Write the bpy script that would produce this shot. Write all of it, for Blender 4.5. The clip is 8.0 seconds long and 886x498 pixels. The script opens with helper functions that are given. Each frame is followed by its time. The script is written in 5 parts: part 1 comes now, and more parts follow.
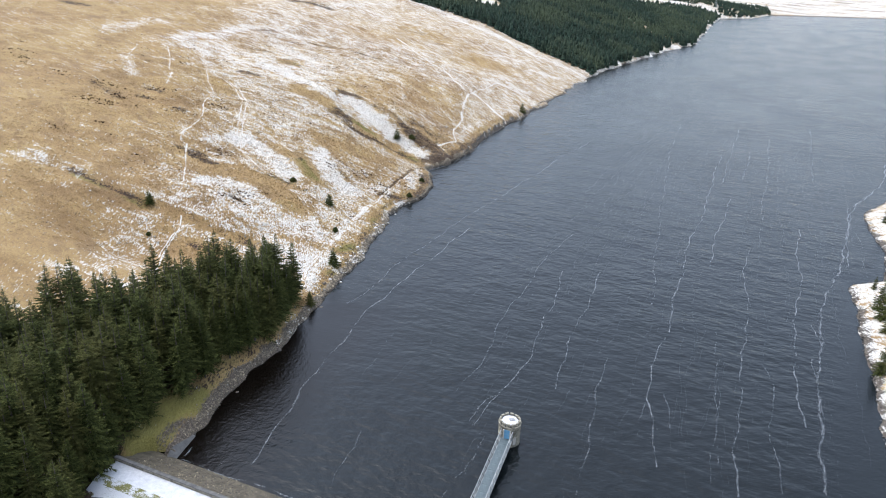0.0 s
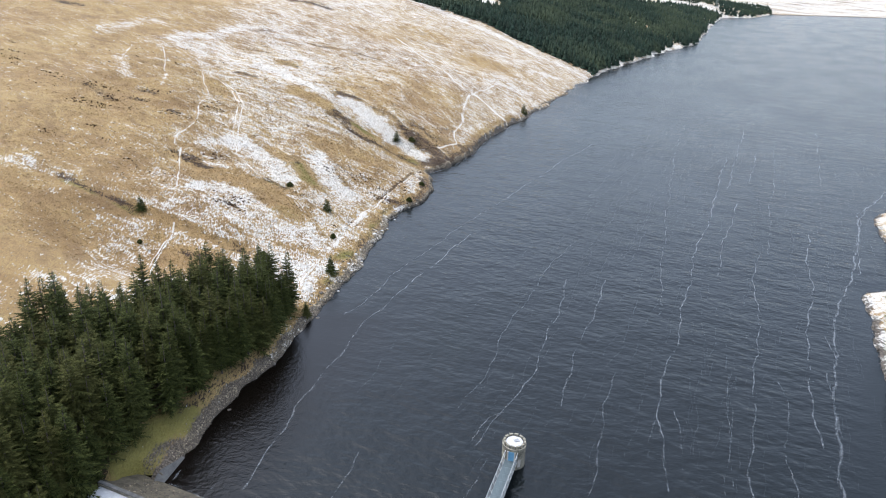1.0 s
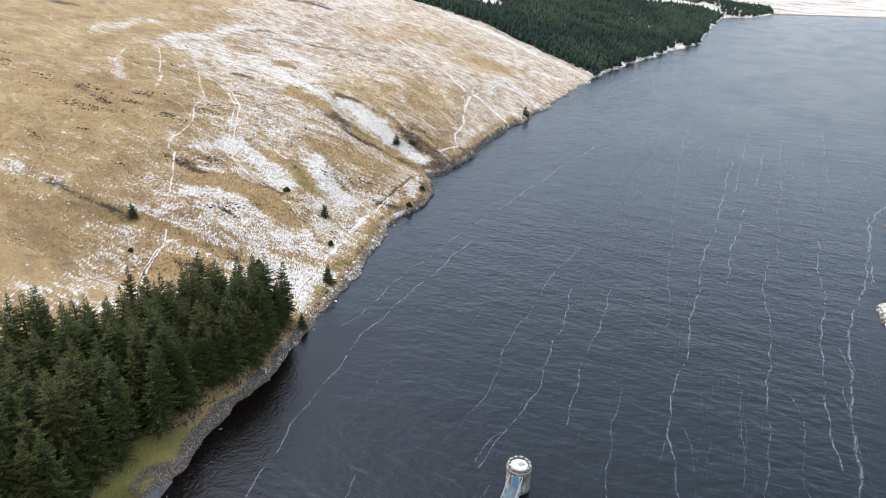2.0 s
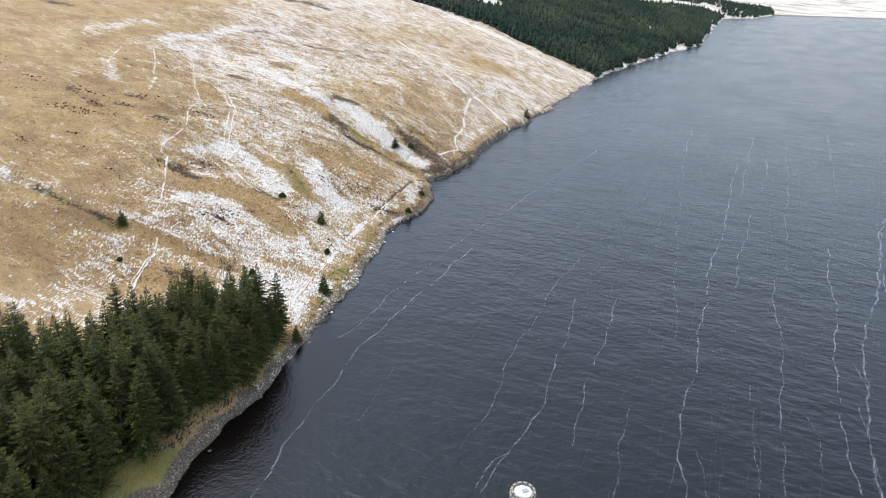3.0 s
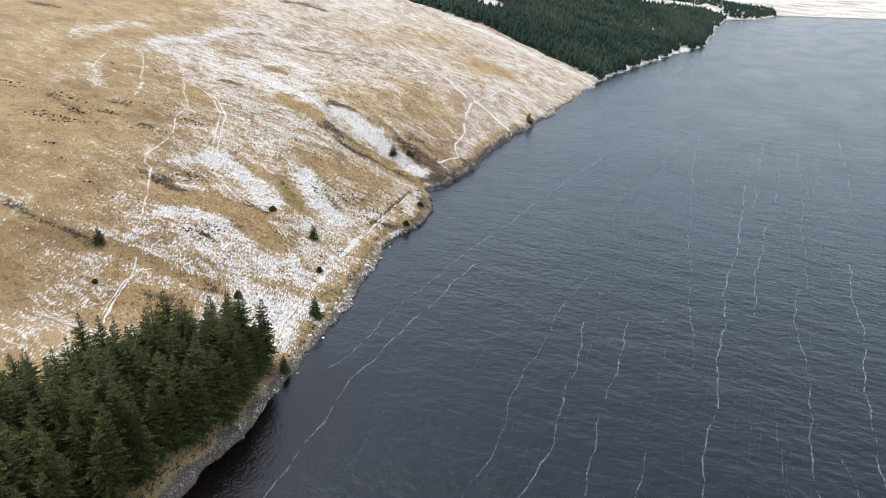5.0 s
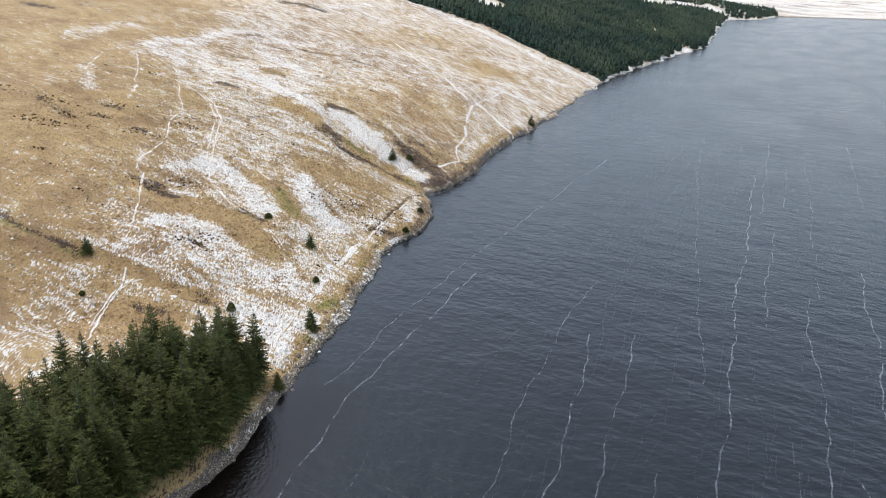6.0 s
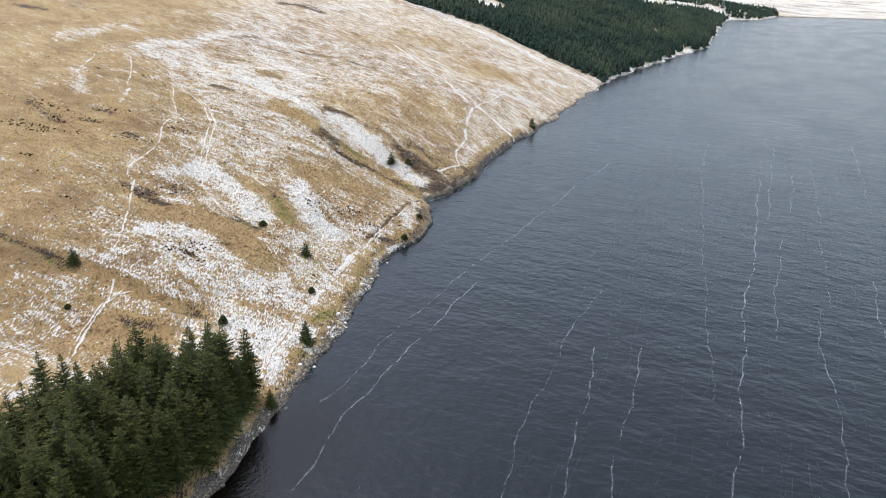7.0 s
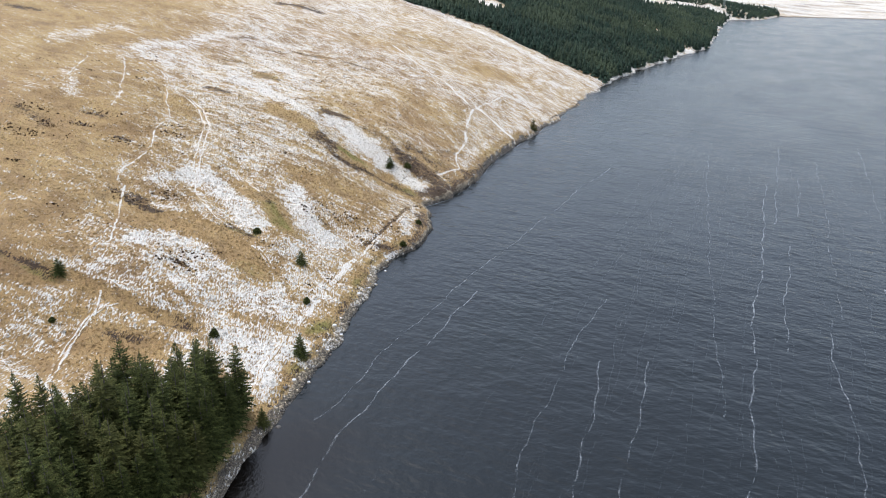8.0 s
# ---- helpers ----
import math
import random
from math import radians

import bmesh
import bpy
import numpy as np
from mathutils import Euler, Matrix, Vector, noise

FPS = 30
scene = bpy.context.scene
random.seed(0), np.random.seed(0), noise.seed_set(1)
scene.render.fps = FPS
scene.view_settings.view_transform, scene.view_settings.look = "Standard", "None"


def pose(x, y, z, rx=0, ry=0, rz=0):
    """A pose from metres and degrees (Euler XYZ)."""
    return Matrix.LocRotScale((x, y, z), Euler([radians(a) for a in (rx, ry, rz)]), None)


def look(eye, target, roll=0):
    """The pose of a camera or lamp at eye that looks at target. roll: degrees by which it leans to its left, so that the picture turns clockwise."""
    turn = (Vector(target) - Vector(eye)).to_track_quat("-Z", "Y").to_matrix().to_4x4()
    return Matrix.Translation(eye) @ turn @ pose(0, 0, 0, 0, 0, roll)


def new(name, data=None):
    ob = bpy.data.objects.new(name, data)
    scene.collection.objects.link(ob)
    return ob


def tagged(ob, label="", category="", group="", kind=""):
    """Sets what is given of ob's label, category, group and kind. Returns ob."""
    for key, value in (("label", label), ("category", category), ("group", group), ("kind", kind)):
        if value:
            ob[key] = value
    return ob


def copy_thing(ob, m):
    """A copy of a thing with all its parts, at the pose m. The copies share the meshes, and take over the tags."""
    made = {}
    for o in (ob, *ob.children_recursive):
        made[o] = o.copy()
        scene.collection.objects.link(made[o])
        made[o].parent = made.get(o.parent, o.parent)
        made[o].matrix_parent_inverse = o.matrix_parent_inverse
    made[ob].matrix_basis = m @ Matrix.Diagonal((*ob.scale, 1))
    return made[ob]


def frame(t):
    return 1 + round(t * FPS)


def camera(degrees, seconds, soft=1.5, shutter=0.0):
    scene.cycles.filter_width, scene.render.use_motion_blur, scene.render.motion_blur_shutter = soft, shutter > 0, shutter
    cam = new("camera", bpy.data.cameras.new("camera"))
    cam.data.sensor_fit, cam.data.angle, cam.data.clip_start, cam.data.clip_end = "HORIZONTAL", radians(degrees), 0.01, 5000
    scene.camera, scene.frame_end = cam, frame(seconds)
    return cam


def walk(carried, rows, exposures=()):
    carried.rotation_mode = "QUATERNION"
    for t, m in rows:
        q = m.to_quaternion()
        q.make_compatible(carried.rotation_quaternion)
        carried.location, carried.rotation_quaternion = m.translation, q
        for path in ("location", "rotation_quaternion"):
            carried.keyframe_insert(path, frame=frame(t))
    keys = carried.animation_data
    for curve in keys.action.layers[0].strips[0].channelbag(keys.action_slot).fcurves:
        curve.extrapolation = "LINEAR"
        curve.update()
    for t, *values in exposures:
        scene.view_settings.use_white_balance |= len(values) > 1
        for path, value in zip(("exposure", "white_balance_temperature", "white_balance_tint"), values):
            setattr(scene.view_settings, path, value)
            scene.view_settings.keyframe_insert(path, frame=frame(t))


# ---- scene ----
cam = camera(65.5, 8.0, soft=1.0)
PATH = [
    (0, (0.681, 2.486, 80.378), (0.676, 4.344, 79.638), 2.0),
    (0.5, (0.529, 5.659, 80.375), (0.524, 7.517, 79.634), 2.1),
    (1, (0.387, 8.85, 80.372), (0.382, 10.708, 79.63), 2.0),
    (1.5, (0.259, 12.018, 80.371), (0.253, 13.875, 79.628), 2.0),
    (1.7, (0.216, 13.283, 80.369), (0.21, 15.14, 79.626), 2.0),
    (3, (-0.002, 21.504, 80.325), (-0.007, 23.361, 79.583), 2.1),
    (3.5, (-0.013, 24.708, 80.315), (-0.017, 26.565, 79.572), 2.1),
    (4, (-0.004, 27.96, 80.314), (-0.009, 29.817, 79.571), 2.1),
    (4.5, (-0.03, 31.204, 80.312), (-0.035, 33.061, 79.571), 2.1),
    (6, (-0.218, 40.812, 80.304), (-0.225, 42.67, 79.564), 2.1),
    (6.5, (-0.233, 43.935, 80.293), (-0.24, 45.793, 79.554), 2.0),
    (7, (-0.24, 46.995, 80.279), (-0.247, 48.854, 79.54), 2.0),
    (7.5, (-0.241, 50.053, 80.27), (-0.249, 51.911, 79.531), 2.0),
    (8, (-0.237, 53.119, 80.27), (-0.244, 54.977, 79.531), 2.0),
]
walk(cam, [(t, look(eye, target, roll)) for t, eye, target, roll in PATH], [(0.0, 1.17, 5880, 10), (8.0, 1.04, 5980, 10)])

# ---- sky and light ----
SUN_ELEVATION, SUN_TURN = 66.0, -66.0
world = bpy.data.worlds.new("overcast_sky")
scene.world = world
world.use_nodes = True
wn, wl = world.node_tree.nodes, world.node_tree.links
sky = wn.new("ShaderNodeTexSky")
sky.sky_type = "NISHITA"
sky.sun_disc = False
sky.sun_elevation, sky.sun_rotation = radians(SUN_ELEVATION), radians(SUN_TURN)
sky.air_density, sky.dust_density, sky.ozone_density = 1.15, 4.0, 1.5
grey = wn.new("ShaderNodeHueSaturation")
grey.inputs["Saturation"].default_value = 0.56
wl.new(sky.outputs[0], grey.inputs["Color"])
wl.new(grey.outputs[0], wn["Background"].inputs["Color"])
wn["Background"].inputs["Strength"].default_value = 0.15

sun = new("sun", bpy.data.lights.new("sun", "SUN"))
sun.data.energy, sun.data.angle, sun.data.color = 0.4, radians(70), (1.0, 0.985, 0.965)
sun_way = Vector((math.sin(radians(SUN_TURN)) * math.cos(radians(SUN_ELEVATION)), math.cos(radians(SUN_TURN)) * math.cos(radians(SUN_ELEVATION)), math.sin(radians(SUN_ELEVATION))))
sun.matrix_world = look((0, 0, 300), Vector((0, 0, 300)) - sun_way)


# ---- materials ----
def material(name, rough=0.8, metal=0.0):
    m = bpy.data.materials.new(name)
    m.use_nodes = True
    b = m.node_tree.nodes["Principled BSDF"]
    b.inputs["Roughness"].default_value, b.inputs["Metallic"].default_value = rough, metal
    return m, m.node_tree, b


def node(tree, kind, **settings):
    n = tree.nodes.new(kind)
    for key, value in settings.items():
        n.inputs[key.replace("_", " ")].default_value = value
    return n


def noise_tex(tree, vector, scale, detail=4.0, rough=0.55):
    n = node(tree, "ShaderNodeTexNoise", Scale=scale, Detail=detail, Roughness=rough)
    tree.links.new(vector, n.inputs["Vector"])
    return n.outputs["Fac"]


def ramp(tree, fac, stops):
    n = tree.nodes.new("ShaderNodeValToRGB")
    e = n.color_ramp.elements
    while len(e) < len(stops):
        e.new(0.5)
    for el, (p, c) in zip(e, stops):
        el.position, el.color = p, (*c, 1)
    tree.links.new(fac, n.inputs["Fac"])
    return n.outputs["Color"]


def maths(tree, op, a, b, clamp=False):
    n = tree.nodes.new("ShaderNodeMath")
    n.operation, n.use_clamp = op, clamp
    for i, v in enumerate((a, b)):
        if isinstance(v, (int, float)):
            n.inputs[i].default_value = v
        else:
            tree.links.new(v, n.inputs[i])
    return n.outputs[0]


def smooth(tree, v, low, high):
    n = tree.nodes.new("ShaderNodeMapRange")
    n.interpolation_type = "SMOOTHSTEP"
    tree.links.new(v, n.inputs["Value"])
    n.inputs["From Min"].default_value, n.inputs["From Max"].default_value = low, high
    return n.outputs["Result"]


def mix(tree, fac, a, b):
    n = tree.nodes.new("ShaderNodeMix")
    n.data_type = "RGBA"
    for sock, v in ((n.inputs[0], fac), (n.inputs[6], a), (n.inputs[7], b)):
        if isinstance(v, (int, float)):
            sock.default_value = v
        elif isinstance(v, tuple):
            sock.default_value = (*v, 1)
        else:
            tree.links.new(v, sock)
    return n.outputs[2]


def bump(tree, b, height, strength, distance):
    n = node(tree, "ShaderNodeBump", Strength=strength, Distance=distance)
    tree.links.new(height, n.inputs["Height"])
    tree.links.new(n.outputs["Normal"], b.inputs["Normal"])
    return n


def attribute(tree, name):
    n = tree.nodes.new("ShaderNodeAttribute")
    n.attribute_name = name
    return n.outputs["Fac"]


def coords(tree, turn=0.0, stretch=(1, 1, 1)):
    c = tree.nodes.new("ShaderNodeTexCoord").outputs["Object"]
    if turn or stretch != (1, 1, 1):
        m = tree.nodes.new("ShaderNodeMapping")
        m.vector_type = "TEXTURE"
        m.inputs["Rotation"].default_value = (0, 0, radians(turn))
        m.inputs["Scale"].default_value = stretch
        tree.links.new(c, m.inputs["Vector"])
        c = m.outputs[0]
    return c


def ground_material():
    m, t, b = material("moor_ground", 0.9)
    p = coords(t)
    lee = coords(t, 4, (0.75, 2.8, 1.0))          # drawn out along the wind
    broad, patch = noise_tex(t, p, 0.014, 5), noise_tex(t, p, 0.09, 6, 0.62)
    clump, tuft, fine = noise_tex(t, p, 0.45, 4, 0.6), noise_tex(t, lee, 2.8, 3, 0.6), noise_tex(t, p, 5.5, 4, 0.75)
    cell = node(t, "ShaderNodeTexVoronoi", Scale=2.1, Randomness=1.0)
    t.links.new(lee, cell.inputs["Vector"])
    hollow = cell.outputs["Distance"]
    drain = noise_tex(t, coords(t, -56, (2.8, 1.0, 1.0)), 0.16, 6, 0.66)
    drift = noise_tex(t, coords(t, -20, (5.0, 1.0, 1.0)), 0.5, 5, 0.62)
    grass = ramp(t, patch, [(0.22, (0.185, 0.108, 0.038)), (0.42, (0.36, 0.235, 0.088)), (0.6, (0.455, 0.315, 0.126)), (0.8, (0.5, 0.365, 0.165))])
    grass = mix(t, smooth(t, broad, 0.42, 0.68), grass, ramp(t, patch, [(0.25, (0.215, 0.122, 0.043)), (0.7, (0.43, 0.28, 0.107))]))
    # dark flecks from tuft, fine and hollow put tussock shadows into the colour
    grass = mix(t, maths(t, "MULTIPLY", smooth(t, tuft, 0.48, 0.3), 0.4), grass, (0.135, 0.08, 0.038))
    grass = mix(t, maths(t, "MULTIPLY", smooth(t, clump, 0.47, 0.33), 0.3), grass, (0.19, 0.105, 0.043))
    grass = mix(t, maths(t, "MULTIPLY", smooth(t, fine, 0.54, 0.38), 0.4), grass, (0.14, 0.09, 0.045))
    grass = mix(t, maths(t, "MULTIPLY", smooth(t, maths(t, "ADD", hollow, maths(t, "MULTIPLY", fine, 0.5)), 0.74, 1.0), 0.25), grass, (0.12, 0.072, 0.032))
    grass = mix(t, maths(t, "MULTIPLY", smooth(t, drain, 0.48, 0.34), 0.45), grass, (0.17, 0.1, 0.045))
    grass = mix(t, maths(t, "MULTIPLY", smooth(t, fine, 0.53, 0.68), 0.45), grass, (0.66, 0.49, 0.235))
    green = mix(t, tuft, (0.075, 0.076, 0.013), (0.28, 0.245, 0.054))
    mossy = maths(t, "ADD", attribute(t, "green"), maths(t, "MULTIPLY", maths(t, "SUBTRACT", patch, 0.5), 1.5))
    mossy = maths(t, "ADD", mossy, maths(t, "MULTIPLY", maths(t, "SUBTRACT", tuft, 0.5), 1.2))
    grass = mix(t, maths(t, "MULTIPLY", smooth(t, mossy, 0.35, 0.95), 0.9), grass, green)
    heath = mix(t, fine, (0.016, 0.01, 0.005), (0.09, 0.052, 0.025))
    darkness = maths(t, "ADD", maths(t, "MULTIPLY", attribute(t, "heath"), 1.2), maths(t, "MULTIPLY", maths(t, "SUBTRACT", tuft, 0.5), 3.2))
    darkness = maths(t, "ADD", darkness, maths(t, "MULTIPLY", maths(t, "SUBTRACT", clump, 0.5), 1.6))
    darkness = maths(t, "ADD", darkness, maths(t, "MULTIPLY", maths(t, "SUBTRACT", fine, 0.5), 1.3))
    darkness = maths(t, "ADD", darkness, maths(t, "MULTIPLY", maths(t, "SUBTRACT", drain, 0.55), 1.1))
    grass = mix(t, smooth(t, darkness, 0.5, 0.66), grass, heath)
    stone = ramp(t, noise_tex(t, p, 2.6, 5, 0.7), [(0.3, (0.022, 0.017, 0.012)), (0.5, (0.085, 0.069, 0.05)), (0.68, (0.23, 0.19, 0.15))])
    stony = smooth(t, maths(t, "ADD", attribute(t, "stony"), maths(t, "MULTIPLY", maths(t, "SUBTRACT", tuft, 0.5), 0.8)), 0.4, 0.6)
    grass = mix(t, stony, grass, stone)
    snowy = maths(t, "ADD", attribute(t, "snow"), maths(t, "MULTIPLY", maths(t, "SUBTRACT", maths(t, "ADD", maths(t, "MULTIPLY", patch, 0.45), maths(t, "MULTIPLY", drain, 0.55)), 0.5), 1.3))
    for grain, amount in ((drift, 1.5), (clump, 0.5), (tuft, 1.15), (fine, 0.65), (hollow, 0.8)):
        snowy = maths(t, "ADD", snowy, maths(t, "MULTIPLY", maths(t, "SUBTRACT", grain, 0.5), amount))
    tussock = noise_tex(t, lee, 3.2, 4, 0.7)
    poking = maths(t, "MULTIPLY", smooth(t, tussock, 0.48, 0.39), maths(t, "SUBTRACT", 0.85, maths(t, "MULTIPLY", smooth(t, snowy, 0.85, 1.4), 0.3)))
    cover = maths(t, "MULTIPLY", smooth(t, snowy, 0.42, 0.66), maths(t, "SUBTRACT", 1.0, poking))
    colour = mix(t, cover, grass, mix(t, fine, (0.5, 0.47, 0.41), (0.845, 0.81, 0.735)))
    t.links.new(colour, b.inputs["Base Color"])
    lift = maths(t, "ADD", maths(t, "MULTIPLY", tuft, 1.0), maths(t, "MULTIPLY", fine, 0.3))
    bump(t, b, maths(t, "ADD", lift, maths(t, "MULTIPLY", clump, 1.2)), 0.8, 0.7)
    return m


def water_material():
    m, t, b = material("peaty_lake_water", 0.2)
    b.inputs["IOR"].default_value = 1.333
    ruffle = noise_tex(t, coords(t, -23, (1.0, 2.6, 1.0)), 0.028, 5, 0.62)
    t.links.new(maths(t, "ADD", maths(t, "MULTIPLY", smooth(t, ruffle, 0.35, 0.68), 0.075), 0.15), b.inputs["Roughness"])
    gust = noise_tex(t, coords(t, -23, (1.0, 1.5, 1.0)), 0.016, 5, 0.6)
    crest = noise_tex(t, coords(t, -26, (1.35, 1.0, 1.0)), 0.55, 2, 0.45)
    swell = noise_tex(t, coords(t, -34, (1.6, 1.0, 1.0)), 0.27, 2, 0.5)
    long_wave = noise_tex(t, coords(t, -24, (1.8, 1.0, 1.0)), 0.11, 3, 0.6)
    ripple = noise_tex(t, coords(t, -16, (1.2, 1.0, 1.0)), 1.4, 3, 0.6)
    h = maths(t, "ADD", maths(t, "MULTIPLY", crest, 0.5), maths(t, "MULTIPLY", swell, 0.46))
    h = maths(t, "ADD", h, maths(t, "MULTIPLY", long_wave, 1.3))
    h = maths(t, "MULTIPLY", h, maths(t, "ADD", maths(t, "MULTIPLY", smooth(t, gust, 0.3, 0.7), 0.5), 0.68))
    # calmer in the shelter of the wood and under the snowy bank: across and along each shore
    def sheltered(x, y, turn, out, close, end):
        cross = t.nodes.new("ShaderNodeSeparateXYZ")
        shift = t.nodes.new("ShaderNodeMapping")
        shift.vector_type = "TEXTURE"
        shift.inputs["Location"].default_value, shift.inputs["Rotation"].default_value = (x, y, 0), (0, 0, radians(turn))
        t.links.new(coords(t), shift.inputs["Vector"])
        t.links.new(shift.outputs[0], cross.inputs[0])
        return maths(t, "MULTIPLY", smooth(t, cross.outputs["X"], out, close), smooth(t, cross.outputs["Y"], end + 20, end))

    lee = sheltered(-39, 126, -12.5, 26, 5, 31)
    bank = sheltered(100, 142, -27.8, -12, -3, 46)
    h = maths(t, "MULTIPLY", h, maths(t, "SUBTRACT", 1.0, maths(t, "MULTIPLY", bank, 0.8)))
    h = maths(t, "MULTIPLY", h, maths(t, "SUBTRACT", 1.0, maths(t, "MULTIPLY", lee, 0.8)))
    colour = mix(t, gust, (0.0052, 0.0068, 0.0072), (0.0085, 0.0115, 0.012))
    # brown shallows by the wood, whose dark reflection is also put into the colour
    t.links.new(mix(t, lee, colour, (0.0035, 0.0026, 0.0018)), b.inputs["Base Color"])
    h = maths(t, "ADD", h, maths(t, "MULTIPLY", ripple, 0.17))
    bump(t, b, h, 1.0, 0.5)
    return m


def speckled(name, dark, light, scale, rough=0.85, relief=0.3, metal=0.0, vary=0.0, distance=0.03):
    """A surface whose colour runs between two tones at two scales, with relief."""
    m, t, b = material(name, rough, metal)
    p = coords(t)
    coarse, fine = noise_tex(t, p, scale, 5, 0.6), noise_tex(t, p, scale * 7, 3, 0.6)
    f = maths(t, "ADD", maths(t, "MULTIPLY", coarse, 0.65), maths(t, "MULTIPLY", fine, 0.35))
    c = ramp(t, f, [(0.32, dark), (0.66, light)])
    if vary:
        g = t.nodes.new("ShaderNodeNewGeometry")
        hs = t.nodes.new("ShaderNodeHueSaturation")
        t.links.new(maths(t, "ADD", maths(t, "MULTIPLY", g.outputs["Random Per Island"], vary), 1 - vary / 2), hs.inputs["Value"])
        t.links.new(c, hs.inputs["Color"])
        c = hs.outputs[0]
    t.links.new(c, b.inputs["Base Color"])
    if relief:
        bump(t, b, f, relief, distance)
    return m


def needle_material(name, dark, light, browned, patch=0.0):
    m, t, b = material(name, 0.75)
    g, o = t.nodes.new("ShaderNodeNewGeometry"), t.nodes.new("ShaderNodeObjectInfo")
    c = mix(t, g.outputs["Random Per Island"], dark, light)
    c = mix(t, maths(t, "MULTIPLY", smooth(t, o.outputs["Random"], 0.55, 1.0), 0.4), c, browned)
    c = mix(t, maths(t, "MULTIPLY", noise_tex(t, coords(t), 1.3, 4), 0.45), c, (0.011, 0.018, 0.008))
    if patch:
        c = mix(t, smooth(t, noise_tex(t, coords(t), patch, 4, 0.6), 0.4, 0.66), c, browned)
    t.links.new(c, b.inputs["Base Color"])
    b.inputs["Specular IOR Level"].default_value = 0.08
    return m


GROUND, WATER = ground_material(), water_material()
NEEDLE = needle_material("spruce_needles", (0.02, 0.026, 0.008), (0.115, 0.126, 0.033), (0.13, 0.112, 0.035))
FAR_NEEDLE = needle_material("far_spruce_needles", (0.0055, 0.0125, 0.0105), (0.022, 0.045, 0.034), (0.042, 0.055, 0.03), 0.013)
BARK = speckled("spruce_bark", (0.035, 0.027, 0.02), (0.12, 0.1, 0.082), 3.0)
STONE = speckled("shore_stone", (0.05, 0.041, 0.028), (0.42, 0.35, 0.245), 1.2, 0.85, 0.5, vary=1.0)
WET_STONE = speckled("wet_shore_stone", (0.014, 0.011, 0.008), (0.085, 0.07, 0.052), 1.2, 0.35, 0.5, vary=0.9)
MASONRY = speckled("weathered_masonry", (0.04, 0.036, 0.025), (0.46, 0.42, 0.32), 1.1, 0.9, 0.5, vary=0.5)
MORTAR = speckled("dark_mortar", (0.05, 0.047, 0.04), (0.14, 0.13, 0.11), 2.0)
SNOW = speckled("settled_snow", (0.42, 0.43, 0.445), (0.66, 0.665, 0.67), 0.8, 0.7, 0.4)
STEEL = speckled("grey_painted_steel", (0.17, 0.175, 0.17), (0.4, 0.41, 0.4), 0.9, 0.55, 0.1)
DECKING = speckled("frosted_steel_decking", (0.045, 0.062, 0.066), (0.14, 0.175, 0.18), 0.7, 0.6, 0.2)
BLUE = speckled("faded_blue_paint", (0.1, 0.26, 0.42), (0.2, 0.42, 0.6), 1.5, 0.6, 0.1)
PALE = speckled("pale_cement_render", (0.42, 0.38, 0.32), (0.62, 0.58, 0.52), 1.5)
HATCH = speckled("dark_iron_hatch", (0.2, 0.2, 0.2), (0.4, 0.4, 0.4), 2.0, 0.6)
FOAM = speckled("water_foam", (0.1, 0.112, 0.122), (0.34, 0.36, 0.375), 1.2, 0.6, 0.0, vary=0.5)
THIN_FOAM = speckled("thin_water_foam", (0.03, 0.035, 0.04), (0.11, 0.12, 0.13), 1.2, 0.5, 0.0, vary=0.5)
HEATHER = speckled("dead_heather", (0.015, 0.009, 0.005), (0.075, 0.045, 0.023), 2.0, 0.9, 0.0, vary=0.6)
HEATHER.node_tree.nodes["Principled BSDF"].inputs["Specular IOR Level"].default_value = 0.05
COPING = speckled("wet_coping_stone", (0.05, 0.05, 0.048), (0.16, 0.155, 0.145), 1.2)


GULLIES = [(-11, 299, -52, 331, 6.0, 3.2), (-39, 238, -52, 255, 4.0, 1.6), (-54, 229, -78, 252, 4.0, 1.5), (-86, 188, -112, 193, 3.0, 1.4),
           (-3, 312, -14, 324, 4.0, -1.5), (-36, 168, -50, 196, 6.0, 0.9),
           (-55, 185, -86, 189, 1.8, 0.9)]   # foot, head, half width, depth


# ---- lie of the land ----
SHORE_NEAR = [(-45.0, 100.4), (-44.4, 105.5), (-42.9, 113.5), (-41.9, 122.0), (-39.2, 131.0), (-35.6, 139.5), (-33.8, 152.0),
              (-31.5, 159.8), (-30.2, 169.0), (-27.4, 180.4), (-24.1, 192.3), (-23.1, 206.4), (-20.0, 220.9), (-19.4, 235.8),
              (-14.1, 248.2), (-8.1, 257.3), (-5.3, 273.0), (-6.5, 288.2), (-9.3, 297.0), (0.1, 308.0), (10.8, 330.9)]
SHORE_FAR = [(10.8, 330.9), (17.3, 358.9), (27.9, 389.1), (46.1, 430.8), (63.5, 474.1), (87.6, 532.4), (114.1, 598.4), (125.9, 636.5),
             (150.6, 682.6), (184.6, 747.0), (243.2, 854.3), (285.5, 929.2), (336.9, 1010.1), (405.9, 1182.2), (540.6, 1523.8),
             (676.4, 1846.7), (779.7, 1908.3), (918.2, 2131.2)]
SHORE_END = [(918.2, 2131.2), (1089.9, 2179.5), (1291.5, 2185.3), (1900, 2240)]
